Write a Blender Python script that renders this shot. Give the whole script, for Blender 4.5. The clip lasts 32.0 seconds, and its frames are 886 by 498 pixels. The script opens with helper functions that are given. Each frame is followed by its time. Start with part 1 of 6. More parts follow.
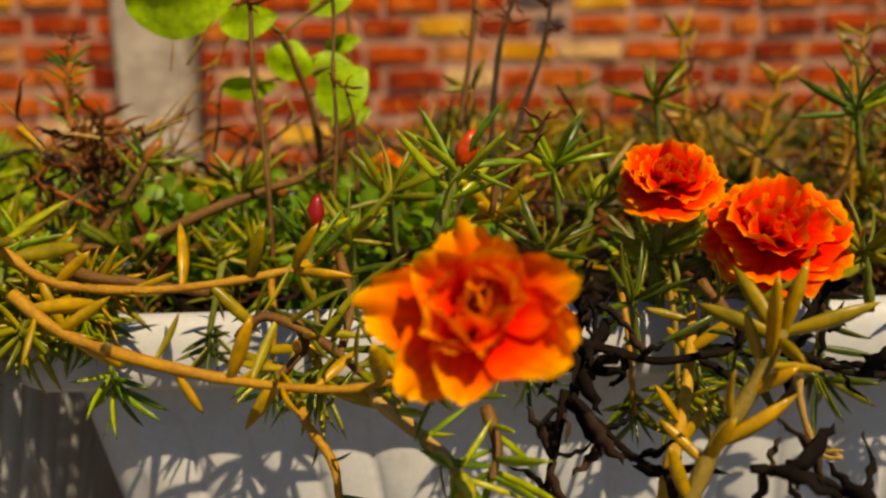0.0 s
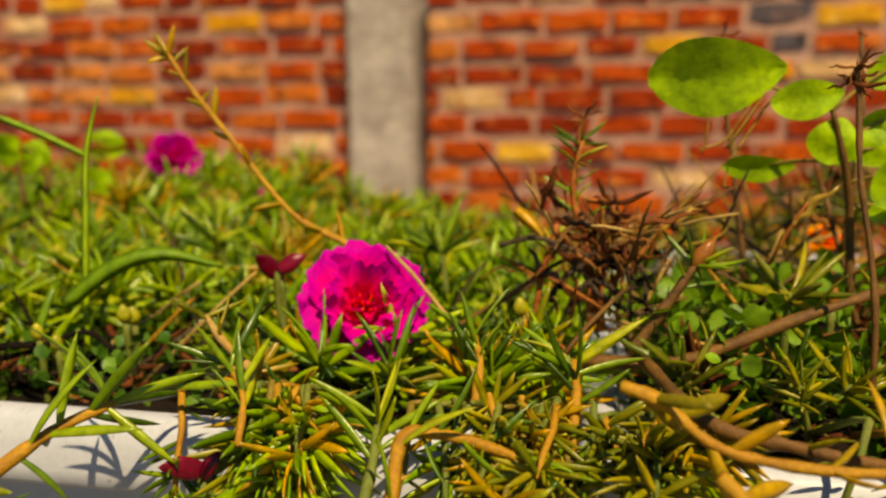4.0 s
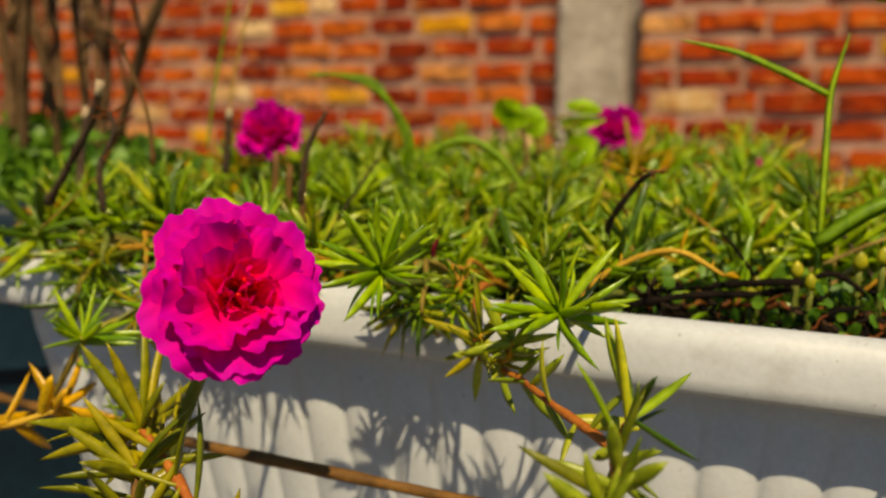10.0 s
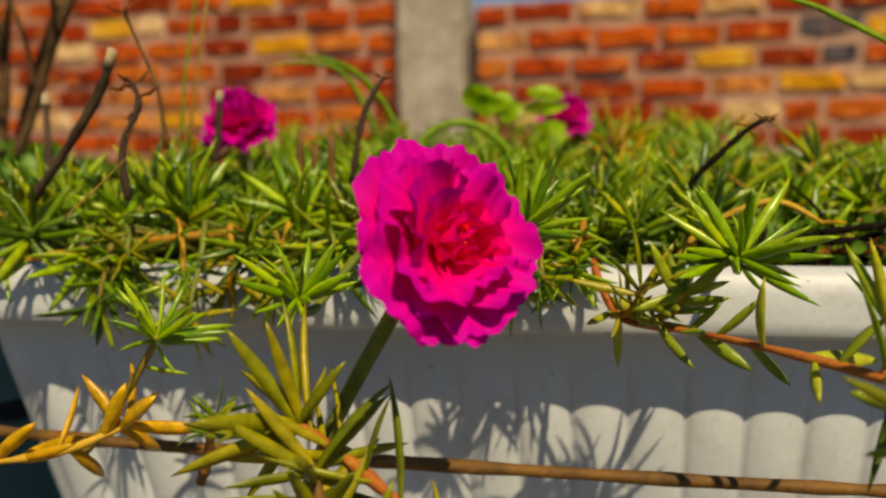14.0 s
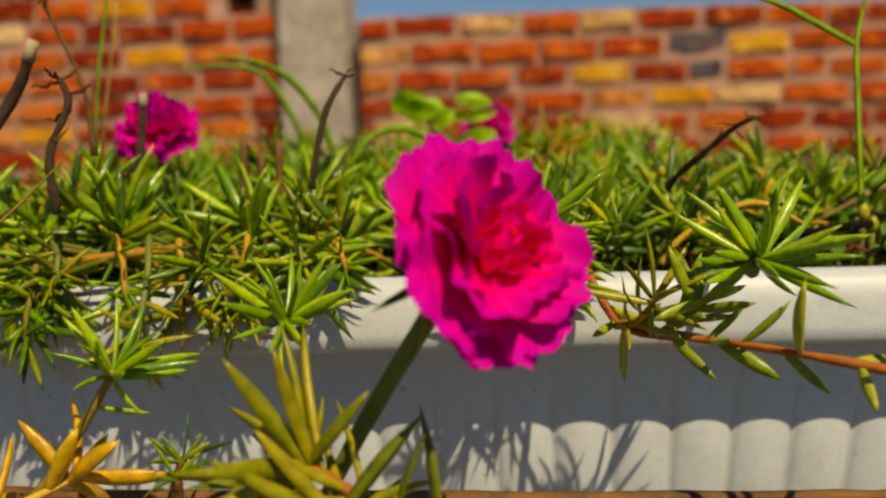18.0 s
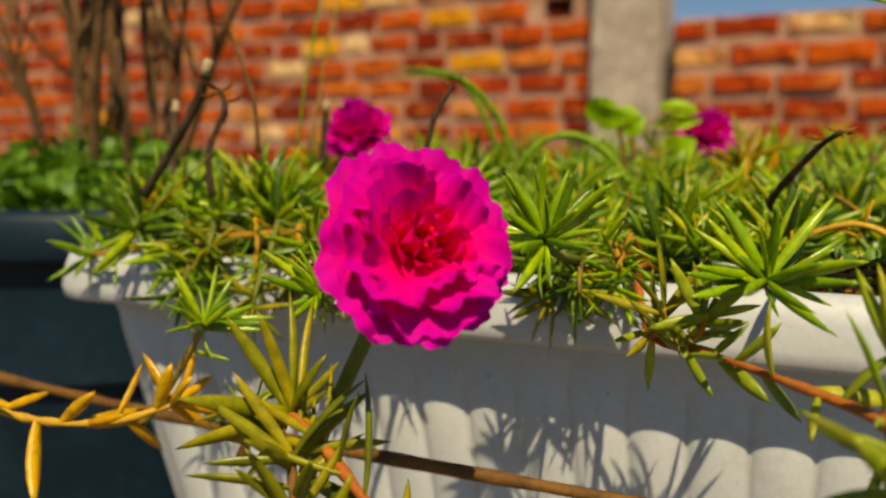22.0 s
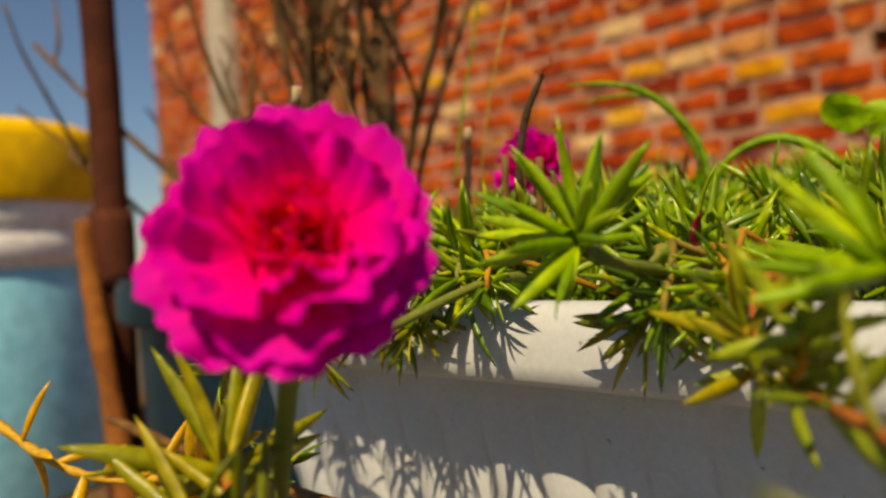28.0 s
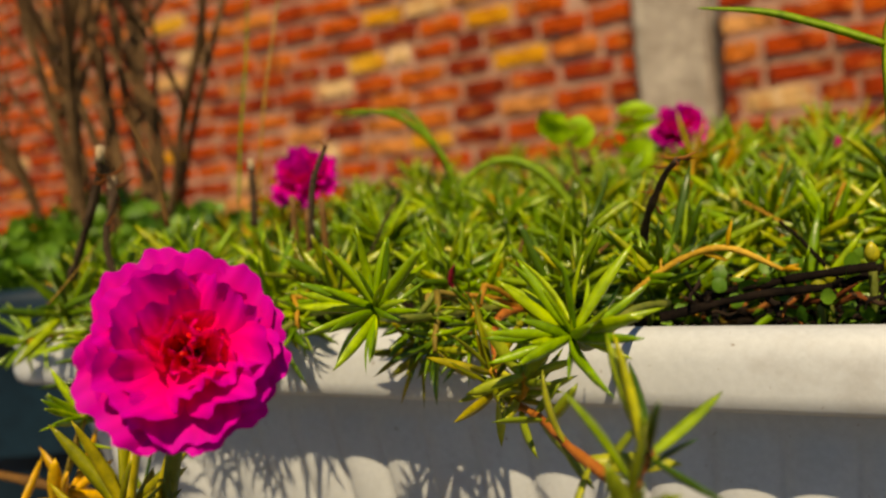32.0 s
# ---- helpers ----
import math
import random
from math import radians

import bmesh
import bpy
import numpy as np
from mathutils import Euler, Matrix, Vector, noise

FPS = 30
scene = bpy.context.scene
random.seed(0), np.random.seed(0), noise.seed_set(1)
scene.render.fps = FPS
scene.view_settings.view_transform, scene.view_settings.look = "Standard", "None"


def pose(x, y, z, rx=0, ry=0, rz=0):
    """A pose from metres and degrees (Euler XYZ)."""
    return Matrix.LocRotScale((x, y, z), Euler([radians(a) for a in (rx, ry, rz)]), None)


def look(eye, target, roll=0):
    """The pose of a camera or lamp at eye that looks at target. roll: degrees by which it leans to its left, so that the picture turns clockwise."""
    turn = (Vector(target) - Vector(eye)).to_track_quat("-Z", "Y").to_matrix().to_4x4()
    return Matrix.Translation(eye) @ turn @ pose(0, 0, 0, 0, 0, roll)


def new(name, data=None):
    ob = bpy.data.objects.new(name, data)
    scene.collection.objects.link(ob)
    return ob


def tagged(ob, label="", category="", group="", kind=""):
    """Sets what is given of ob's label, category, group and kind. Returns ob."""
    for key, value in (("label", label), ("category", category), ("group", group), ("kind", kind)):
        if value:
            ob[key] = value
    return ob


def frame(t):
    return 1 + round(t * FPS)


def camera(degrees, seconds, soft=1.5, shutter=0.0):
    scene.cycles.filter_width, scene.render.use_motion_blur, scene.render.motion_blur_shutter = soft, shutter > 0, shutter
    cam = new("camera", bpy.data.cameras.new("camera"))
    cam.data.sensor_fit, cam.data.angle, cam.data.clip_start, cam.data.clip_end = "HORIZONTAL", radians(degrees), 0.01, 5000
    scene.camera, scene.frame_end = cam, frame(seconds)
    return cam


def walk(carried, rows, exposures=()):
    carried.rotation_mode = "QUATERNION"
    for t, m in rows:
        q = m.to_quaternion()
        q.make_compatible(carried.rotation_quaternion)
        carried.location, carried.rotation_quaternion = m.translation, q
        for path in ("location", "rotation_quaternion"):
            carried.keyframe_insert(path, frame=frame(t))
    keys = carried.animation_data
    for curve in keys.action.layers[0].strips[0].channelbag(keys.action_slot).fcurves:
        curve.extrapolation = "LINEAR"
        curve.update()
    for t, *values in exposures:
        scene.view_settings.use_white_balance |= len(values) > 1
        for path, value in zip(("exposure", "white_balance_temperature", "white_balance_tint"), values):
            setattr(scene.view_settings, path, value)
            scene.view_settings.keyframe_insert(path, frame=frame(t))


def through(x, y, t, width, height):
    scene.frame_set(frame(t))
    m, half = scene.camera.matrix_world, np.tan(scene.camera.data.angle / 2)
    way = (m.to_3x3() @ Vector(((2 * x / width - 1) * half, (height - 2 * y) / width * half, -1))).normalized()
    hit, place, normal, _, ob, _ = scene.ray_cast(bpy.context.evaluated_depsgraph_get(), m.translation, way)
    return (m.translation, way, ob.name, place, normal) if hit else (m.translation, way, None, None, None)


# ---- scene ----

# ---------------------------------------------------------------- camera
cam = camera(56.1, 32.0, soft=2.3)
cam.data.dof.use_dof = True
cam.data.dof.focus_distance = 0.142
cam.data.dof.aperture_fstop = 15.5
PATH = [
    (0, (0.2300, -0.1680, 0.2740), (0.3010, 1.7986, -0.0829), -0.90),
    (0.5, (0.2160, -0.1760, 0.2800), (0.2970, 1.7918, -0.0680), -0.80),
    (1, (0.2040, -0.1680, 0.2820), (0.2820, 1.8017, -0.0559), -0.40),
    (1.5, (0.1960, -0.1600, 0.2840), (0.2050, 1.8127, -0.0450), -1.10),
    (2, (0.1840, -0.1420, 0.2880), (0.1250, 1.8328, -0.0230), 0.20),
    (2.5, (0.1760, -0.1380, 0.2880), (0.0310, 1.8323, -0.0231), 0.10),
    (3, (0.1660, -0.1360, 0.2880), (-0.0690, 1.8260, -0.0210), 0.60),
    (3.5, (0.1600, -0.1380, 0.2900), (-0.1590, 1.8103, -0.0300), -0.20),
    (4, (0.1520, -0.1420, 0.2900), (-0.2288, 1.7950, -0.0308), -0.10),
    (4.5, (0.1420, -0.1420, 0.2900), (-0.2949, 1.7828, -0.0330), -0.20),
    (6.5, (0.1040, -0.1520, 0.2900), (-0.5038, 1.7253, -0.0359), -0.60),
    (7, (0.0880, -0.1560, 0.2900), (-0.5399, 1.7157, -0.0300), -0.10),
    (7.5, (0.0780, -0.1580, 0.2880), (-0.5772, 1.7045, -0.0311), -0.00),
    (8, (0.0680, -0.1660, 0.2880), (-0.6090, 1.6889, -0.0300), 0.30),
    (8.5, (0.0540, -0.1700, 0.2880), (-0.6459, 1.6767, -0.0280), 0.30),
    (9, (0.0460, -0.1720, 0.2860), (-0.6737, 1.6673, -0.0289), 0.70),
    (9.5, (0.0340, -0.1740, 0.2820), (-0.7061, 1.6573, -0.0320), 0.90),
    (10, (0.0240, -0.1800, 0.2740), (-0.7280, 1.6471, -0.0360), 0.80),
    (10.5, (0.0160, -0.1800, 0.2680), (-0.7371, 1.6482, -0.0330), 0.40),
    (11, (0.0080, -0.1820, 0.2620), (-0.7309, 1.6537, -0.0280), 0.20),
    (11.5, (0.0020, -0.1820, 0.2600), (-0.7108, 1.6664, -0.0149), -0.30),
    (12, (-0.0060, -0.1760, 0.2580), (-0.6698, 1.6915, -0.0099), -0.80),
    (12.5, (-0.0140, -0.1720, 0.2540), (-0.6142, 1.7177, -0.0081), -0.80),
    (13, (-0.0220, -0.1760, 0.2560), (-0.5570, 1.7342, 0.0010), -1.20),
    (13.5, (-0.0300, -0.1800, 0.2580), (-0.4942, 1.7487, 0.0039), -1.30),
    (14, (-0.0360, -0.1840, 0.2600), (-0.4119, 1.7635, 0.0031), -1.20),
    (14.5, (-0.0460, -0.1840, 0.2620), (-0.3280, 1.7791, 0.0040), -1.40),
    (15, (-0.0500, -0.1800, 0.2600), (-0.2440, 1.7935, -0.0001), -1.50),
    (15.5, (-0.0540, -0.1780, 0.2600), (-0.1690, 1.8016, -0.0009), -1.80),
    (17.5, (-0.0660, -0.1700, 0.2620), (-0.0720, 1.8142, 0.0110), -1.40),
    (18, (-0.0580, -0.1720, 0.2580), (-0.1540, 1.8124, 0.0280), -1.70),
    (18.5, (-0.0500, -0.1740, 0.2560), (-0.2260, 1.8069, 0.0440), -1.20),
    (19, (-0.0400, -0.1740, 0.2580), (-0.3169, 1.7962, 0.0541), -1.50),
    (19.5, (-0.0300, -0.1720, 0.2580), (-0.3960, 1.7838, 0.0560), -1.10),
    (20, (-0.0200, -0.1680, 0.2600), (-0.4659, 1.7707, 0.0540), -1.20),
    (20.5, (-0.0140, -0.1660, 0.2600), (-0.5421, 1.7515, 0.0499), -1.10),
    (21, (-0.0140, -0.1680, 0.2600), (-0.6199, 1.7257, 0.0440), -0.40),
    (21.5, (-0.0080, -0.1720, 0.2600), (-0.7178, 1.6846, 0.0381), 0.20),
    (22, (-0.0060, -0.1760, 0.2580), (-0.8201, 1.6381, 0.0430), 0.20),
    (22.5, (-0.0040, -0.1680, 0.2540), (-0.9091, 1.6032, 0.0450), 0.30),
    (23, (0.0000, -0.1620, 0.2500), (-0.9854, 1.5697, 0.0759), -0.30),
    (23.5, (0.0100, -0.1560, 0.2480), (-1.0534, 1.5326, 0.1140), -0.70),
    (24, (0.0223, -0.1531, 0.2500), (-1.0997, 1.4999, 0.1570), -1.30),
    (24.5, (0.0247, -0.1568, 0.2460), (-1.1445, 1.4644, 0.1780), -1.70),
    (25, (0.0251, -0.1446, 0.2460), (-1.1949, 1.4394, 0.1970), -2.50),
    (25.5, (0.0260, -0.1440, 0.2460), (-1.2619, 1.3859, 0.2170), -3.70),
    (27.5, (0.0120, -0.1200, 0.2440), (-1.4353, 1.2603, 0.2410), -3.80),
    (28, (0.0140, -0.1180, 0.2440), (-1.4269, 1.2689, 0.2320), -3.90),
    (28.5, (0.0240, -0.1280, 0.2480), (-1.3921, 1.2841, 0.2240), -5.00),
    (29, (0.0380, -0.1380, 0.2540), (-1.3325, 1.3175, 0.1970), -5.80),
    (29.5, (0.0460, -0.1440, 0.2680), (-1.2757, 1.3546, 0.1830), -6.70),
    (30, (0.0500, -0.1460, 0.2700), (-1.2222, 1.3932, 0.1590), -7.20),
    (30.5, (0.0540, -0.1500, 0.2720), (-1.1559, 1.4368, 0.1370), -7.40),
    (31, (0.0480, -0.1540, 0.2720), (-1.0883, 1.4844, 0.1150), -7.30),
    (31.5, (0.0340, -0.1520, 0.2620), (-1.0238, 1.5356, 0.0800), -7.10),
    (32, (0.0340, -0.1540, 0.2680), (-0.9457, 1.5774, 0.0621), -6.90),
]
EXPOSURES = [(0, -0.06, 8100, 18), (1, -0.04, 8400, 18), (2, 0.08, 8300, 18), (4, 0.11, 7900, 16), (7, 0.02, 7700, 15), (12, 0.02, 7450, 11), (15, -0.06, 7450, 11), (19, -0.04, 7450, 11), (21, 0.03, 7450, 11), (25, 0.12, 7650, 12), (30, 0.08, 7900, 14), (32, 0.01, 7800, 14)]
walk(cam, [(t, look(eye, target, roll)) for t, eye, target, roll in PATH], EXPOSURES)

# ---------------------------------------------------------------- light
SUN_FROM = Vector((0.42, -0.78, 1.14)).normalized()
world = bpy.data.worlds.new("sky")
scene.world = world
world.use_nodes = True
wn = world.node_tree
sky = wn.nodes.new("ShaderNodeTexSky")
sky.sky_type = 'NISHITA'
sky.sun_disc = False
sky.air_density, sky.dust_density, sky.ozone_density = 1.0, 0.0, 5.0
sky.sun_elevation = math.asin(SUN_FROM.z)
sky.sun_rotation = math.atan2(SUN_FROM.x, SUN_FROM.y)
clear = wn.nodes.new("ShaderNodeMix")
clear.data_type, clear.blend_type = 'RGBA', 'MULTIPLY'
clear.inputs[0].default_value, clear.inputs[7].default_value = 1.0, (0.90, 1.0, 1.08, 1)
wn.links.new(sky.outputs[0], clear.inputs[6])
wn.links.new(clear.outputs[2], wn.nodes["Background"].inputs[0])
wn.nodes["Background"].inputs[1].default_value = 0.064
sun_data = bpy.data.lights.new("sun", 'SUN')
sun_data.energy = 5.0
sun_data.angle = radians(0.6)
sun_data.color = (1.0, 0.87, 0.63)
sun = new("sun", sun_data)
sun.matrix_world = look(SUN_FROM * 6, (0, 0, 0))

# ---------------------------------------------------------------- materials
MATS = {}


def ramp(nt, stops):
    n = nt.nodes.new("ShaderNodeValToRGB")
    e = n.color_ramp.elements
    while len(e) < len(stops):
        e.new(0.5)
    for k, (p, c) in zip(e, stops):
        k.position, k.color = p, (*c, 1)
    return n


def base_mat(name):
    m = bpy.data.materials.new(name)
    m.use_nodes = True
    nt = m.node_tree
    return m, nt, nt.nodes["Principled BSDF"]


def noise_node(nt, scale, detail=4.0, rough=0.6, coord="Object"):
    tc = nt.nodes.new("ShaderNodeTexCoord")
    n = nt.nodes.new("ShaderNodeTexNoise")
    n.inputs["Scale"].default_value = scale
    n.inputs["Detail"].default_value = detail
    n.inputs["Roughness"].default_value = rough
    nt.links.new(tc.outputs[coord], n.inputs["Vector"])
    return n


def bump(nt, bsdf, height, strength, distance):
    b = nt.nodes.new("ShaderNodeBump")
    b.inputs["Strength"].default_value = strength
    b.inputs["Distance"].default_value = distance
    nt.links.new(height, b.inputs["Height"])
    nt.links.new(b.outputs[0], bsdf.inputs["Normal"])


def mix_color(nt, mode, fac, a, b):
    n = nt.nodes.new("ShaderNodeMix")
    n.data_type, n.blend_type = 'RGBA', mode
    n.inputs[0].default_value = fac if not hasattr(fac, "links") else 0.5
    if hasattr(fac, "links"):
        nt.links.new(fac, n.inputs[0])
    for s, v in ((n.inputs[6], a), (n.inputs[7], b)):
        if hasattr(v, "links"):
            nt.links.new(v, s)
        else:
            s.default_value = (*v, 1)
    return n.outputs[2]


def rough_mat(name, c1, c2, scale, rough, relief=0.4, dist=0.002, fine=8.0, spec=0.3, metal=0.0, grain=0.28):
    """Grained surface: two colours by a broad noise, with a fine noise over both colour and relief."""
    m, nt, b = base_mat(name)
    n1, n2 = noise_node(nt, scale), noise_node(nt, scale * fine, 6.0, 0.7)
    r = ramp(nt, ((0.32, c1), (0.68, c2)))
    nt.links.new(n1.outputs["Fac"], r.inputs[0])
    g = ramp(nt, ((0.3, (1 - grain,) * 3), (0.7, (1 + grain * 0.4,) * 3)))
    nt.links.new(n2.outputs["Fac"], g.inputs[0])
    nt.links.new(mix_color(nt, 'MULTIPLY', 1.0, r.outputs[0], g.outputs[0]), b.inputs["Base Color"])
    b.inputs["Roughness"].default_value = rough
    b.inputs["Metallic"].default_value = metal
    b.inputs["Specular IOR Level"].default_value = spec
    bump(nt, b, n2.outputs["Fac"], relief, dist)
    MATS[name] = m
    return m


def vary(nt):
    """A random number for each object and each loose piece of a mesh."""
    oi, ge = nt.nodes.new("ShaderNodeObjectInfo"), nt.nodes.new("ShaderNodeNewGeometry")
    a = nt.nodes.new("ShaderNodeMath")
    a.operation = 'ADD'
    nt.links.new(oi.outputs["Random"], a.inputs[0])
    nt.links.new(ge.outputs["Random Per Island"], a.inputs[1])
    f = nt.nodes.new("ShaderNodeMath")
    f.operation = 'FRACT'
    nt.links.new(a.outputs[0], f.inputs[0])
    return f.outputs[0]


def leaf_mat(name, stops, rough=0.31, through=0.20, spec=0.38, tint=(1.3, 1.25, 0.5)):
    """Leaf or petal skin: colour by piece, mottled, part of the light passing through."""
    m, nt, b = base_mat(name)
    r = ramp(nt, stops)
    nt.links.new(vary(nt), r.inputs[0])
    n = noise_node(nt, 330.0, 4.0, 0.65)
    where = nt.nodes.new("ShaderNodeNewGeometry")
    nt.links.new(where.outputs["Position"], n.inputs["Vector"])
    g = ramp(nt, ((0.30, (0.62, 0.66, 0.62)), (0.50, (1.02, 1.02, 1.02)), (0.68, (1.42, 1.32, 1.2))))
    nt.links.new(n.outputs["Fac"], g.inputs[0])
    col = mix_color(nt, 'MULTIPLY', 1.0, r.outputs[0], g.outputs[0])
    nt.links.new(col, b.inputs["Base Color"])
    b.inputs["Roughness"].default_value = rough
    b.inputs["Specular IOR Level"].default_value = spec
    bump(nt, b, n.outputs["Fac"], 0.25, 0.0006)
    finish_through(nt, b, col, through, tint)
    MATS[name] = m
    return m


def finish_through(nt, b, col, share, tint):
    t = nt.nodes.new("ShaderNodeBsdfTranslucent")
    nt.links.new(mix_color(nt, 'MULTIPLY', 1.0, col, tint), t.inputs["Color"])
    mx = nt.nodes.new("ShaderNodeMixShader")
    mx.inputs[0].default_value = share
    nt.links.new(b.outputs[0], mx.inputs[1])
    nt.links.new(t.outputs[0], mx.inputs[2])
    nt.links.new(mx.outputs[0], nt.nodes["Material Output"].inputs[0])


def petal_mat(name, stops, tint, share=0.24):
    """Petal: pigment running from the claw to the edge, with fine veins along it."""
    m, nt, b = base_mat(name)
    uv = nt.nodes.new("ShaderNodeUVMap")
    uv.uv_map = "petal"
    sep = nt.nodes.new("ShaderNodeSeparateXYZ")
    nt.links.new(uv.outputs[0], sep.inputs[0])
    n = noise_node(nt, 340.0, 3.0, 0.6)
    where = nt.nodes.new("ShaderNodeNewGeometry")
    nt.links.new(where.outputs["Position"], n.inputs["Vector"])
    add = nt.nodes.new("ShaderNodeMath")
    add.operation = 'MULTIPLY_ADD'
    nt.links.new(n.outputs["Fac"], add.inputs[0])
    add.inputs[1].default_value = 0.30
    nt.links.new(sep.outputs[1], add.inputs[2])
    sub = nt.nodes.new("ShaderNodeMath")
    sub.operation = 'SUBTRACT'
    nt.links.new(add.outputs[0], sub.inputs[0])
    sub.inputs[1].default_value = 0.15
    r = ramp(nt, stops)
    nt.links.new(sub.outputs[0], r.inputs[0])
    w = nt.nodes.new("ShaderNodeTexWave")
    w.inputs["Scale"].default_value = 2.2
    w.inputs["Distortion"].default_value = 4.0
    w.inputs["Detail"].default_value = 3.0
    nt.links.new(uv.outputs[0], w.inputs["Vector"])
    g = ramp(nt, ((0.0, (0.90, 0.90, 0.90)), (1.0, (1.04, 1.04, 1.04))))
    nt.links.new(w.outputs["Fac"], g.inputs[0])
    col = mix_color(nt, 'MULTIPLY', 1.0, r.outputs[0], g.outputs[0])
    nt.links.new(col, b.inputs["Base Color"])
    b.inputs["Roughness"].default_value = 0.6
    b.inputs["Specular IOR Level"].default_value = 0.05
    bump(nt, b, n.outputs["Fac"], 0.2, 0.0006)
    finish_through(nt, b, col, share, tint)
    MATS[name] = m


def brick_mat(name, stops, burnt, pale):
    """Fired clay: a colour for each brick, patches burnt dark and patches faded within it, and a fine grain."""
    m, nt, b = base_mat(name)
    r = ramp(nt, stops)
    nt.links.new(vary(nt), r.inputs[0])
    n1, n2, n3 = noise_node(nt, 16.0, 4.0, 0.6), noise_node(nt, 70.0, 6.0, 0.7), noise_node(nt, 13.0, 3.0, 0.6)
    where = nt.nodes.new("ShaderNodeNewGeometry")
    moved = nt.nodes.new("ShaderNodeVectorMath")
    moved.inputs[1].default_value = (3.7, 1.9, 5.3)
    nt.links.new(where.outputs["Position"], moved.inputs[0])
    for k, way in ((n1, where.outputs["Position"]), (n2, where.outputs["Position"]), (n3, moved.outputs[0])):
        nt.links.new(way, k.inputs["Vector"])
    dark = ramp(nt, ((0.34, (0.85,) * 3), (0.48, (0, 0, 0))))
    nt.links.new(n1.outputs["Fac"], dark.inputs[0])
    light = ramp(nt, ((0.555, (0, 0, 0)), (0.67, (0.85,) * 3)))
    nt.links.new(n3.outputs["Fac"], light.inputs[0])
    c = mix_color(nt, 'MIX', dark.outputs[0], r.outputs[0], burnt)
    c = mix_color(nt, 'MIX', light.outputs[0], c, pale)
    k = ramp(nt, ((0.3, (0.70, 0.70, 0.70)), (0.7, (1.18, 1.18, 1.18))))
    nt.links.new(n2.outputs["Fac"], k.inputs[0])
    nt.links.new(mix_color(nt, 'MULTIPLY', 1.0, c, k.outputs[0]), b.inputs["Base Color"])
    b.inputs["Roughness"].default_value = 0.9
    b.inputs["Specular IOR Level"].default_value = 0.12
    bump(nt, b, n2.outputs["Fac"], 0.9, 0.010)
    MATS[name] = m


rough_mat("mortar", (0.38, 0.200, 0.125), (0.54, 0.335, 0.240), 6.0, 0.95, 0.8, 0.008, spec=0.1)
rough_mat("joint_concrete", (0.26, 0.235, 0.225), (0.40, 0.365, 0.35), 8.0, 0.95, 0.8, 0.006, spec=0.1)
rough_mat("pillar_concrete", (0.34, 0.285, 0.225), (0.57, 0.50, 0.405), 7.0, 0.92, 0.8, 0.006, fine=5.0, spec=0.1, grain=0.4)
rough_mat("ground_concrete", (0.10, 0.085, 0.07), (0.18, 0.155, 0.125), 2.0, 0.95, 0.5, 0.004, spec=0.1)
rough_mat("ledge_concrete", (0.10, 0.055, 0.025), (0.17, 0.10, 0.05), 5.0, 0.95, 0.5, 0.003, spec=0.1)
def soiled_plastic(name, c1, c2, dirt):
    """Moulded plastic with faint mottling, specks of earth and brown splash stains."""
    m = rough_mat(name, c1, c2, 40.0, 0.45, 0.06, 0.0004, fine=16, spec=0.4, grain=0.10)
    nt = m.node_tree
    b = nt.nodes["Principled BSDF"]
    old = b.inputs["Base Color"].links[0].from_socket
    for scale, lo, hi, share in ((42.0, 0.56, 0.80, 0.45), (420.0, 0.66, 0.72, 0.75)):
        k = noise_node(nt, scale, 5.0, 0.65)
        r = ramp(nt, ((lo, (0, 0, 0)), (hi, (share,) * 3)))
        nt.links.new(k.outputs["Fac"], r.inputs[0])
        old = mix_color(nt, 'MIX', r.outputs[0], old, dirt)
    nt.links.new(old, b.inputs["Base Color"])


soiled_plastic("white_plastic", (0.480, 0.515, 0.528), (0.535, 0.570, 0.583), (0.20, 0.15, 0.10))
rough_mat("navy_plastic", (0.003, 0.015, 0.028), (0.006, 0.026, 0.044), 20.0, 0.50, 0.1, 0.0006, spec=0.25)
rough_mat("soil", (0.012, 0.008, 0.005), (0.045, 0.030, 0.018), 60.0, 0.98, 1.0, 0.004, spec=0.1)
rough_mat("bark", (0.045, 0.028, 0.016), (0.13, 0.085, 0.05), 90.0, 0.9, 0.9, 0.0012, spec=0.15)
rough_mat("shrub_bark", (0.080, 0.042, 0.017), (0.27, 0.155, 0.068), 50.0, 0.9, 0.9, 0.002, spec=0.15)
rough_mat("pale_wood", (0.32, 0.22, 0.11), (0.56, 0.44, 0.27), 160.0, 0.8, 0.5, 0.0006)
rough_mat("rust", (0.05, 0.012, 0.006), (0.11, 0.028, 0.012), 40.0, 0.85, 0.7, 0.0015, spec=0.2)
rough_mat("rust_orange", (0.16, 0.05, 0.010), (0.34, 0.12, 0.025), 30.0, 0.9, 0.7, 0.0015, spec=0.2)
rough_mat("blue_plastic", (0.26, 0.72, 0.97), (0.32, 0.79, 0.98), 8.0, 0.45, 0.1, 0.001)
rough_mat("yellow_plastic", (0.88, 0.50, 0.004), (0.94, 0.58, 0.008), 8.0, 0.45, 0.1, 0.001)
rough_mat("bucket_white", (0.84, 0.83, 0.82), (0.88, 0.87, 0.86), 12.0, 0.5, 0.2, 0.001)
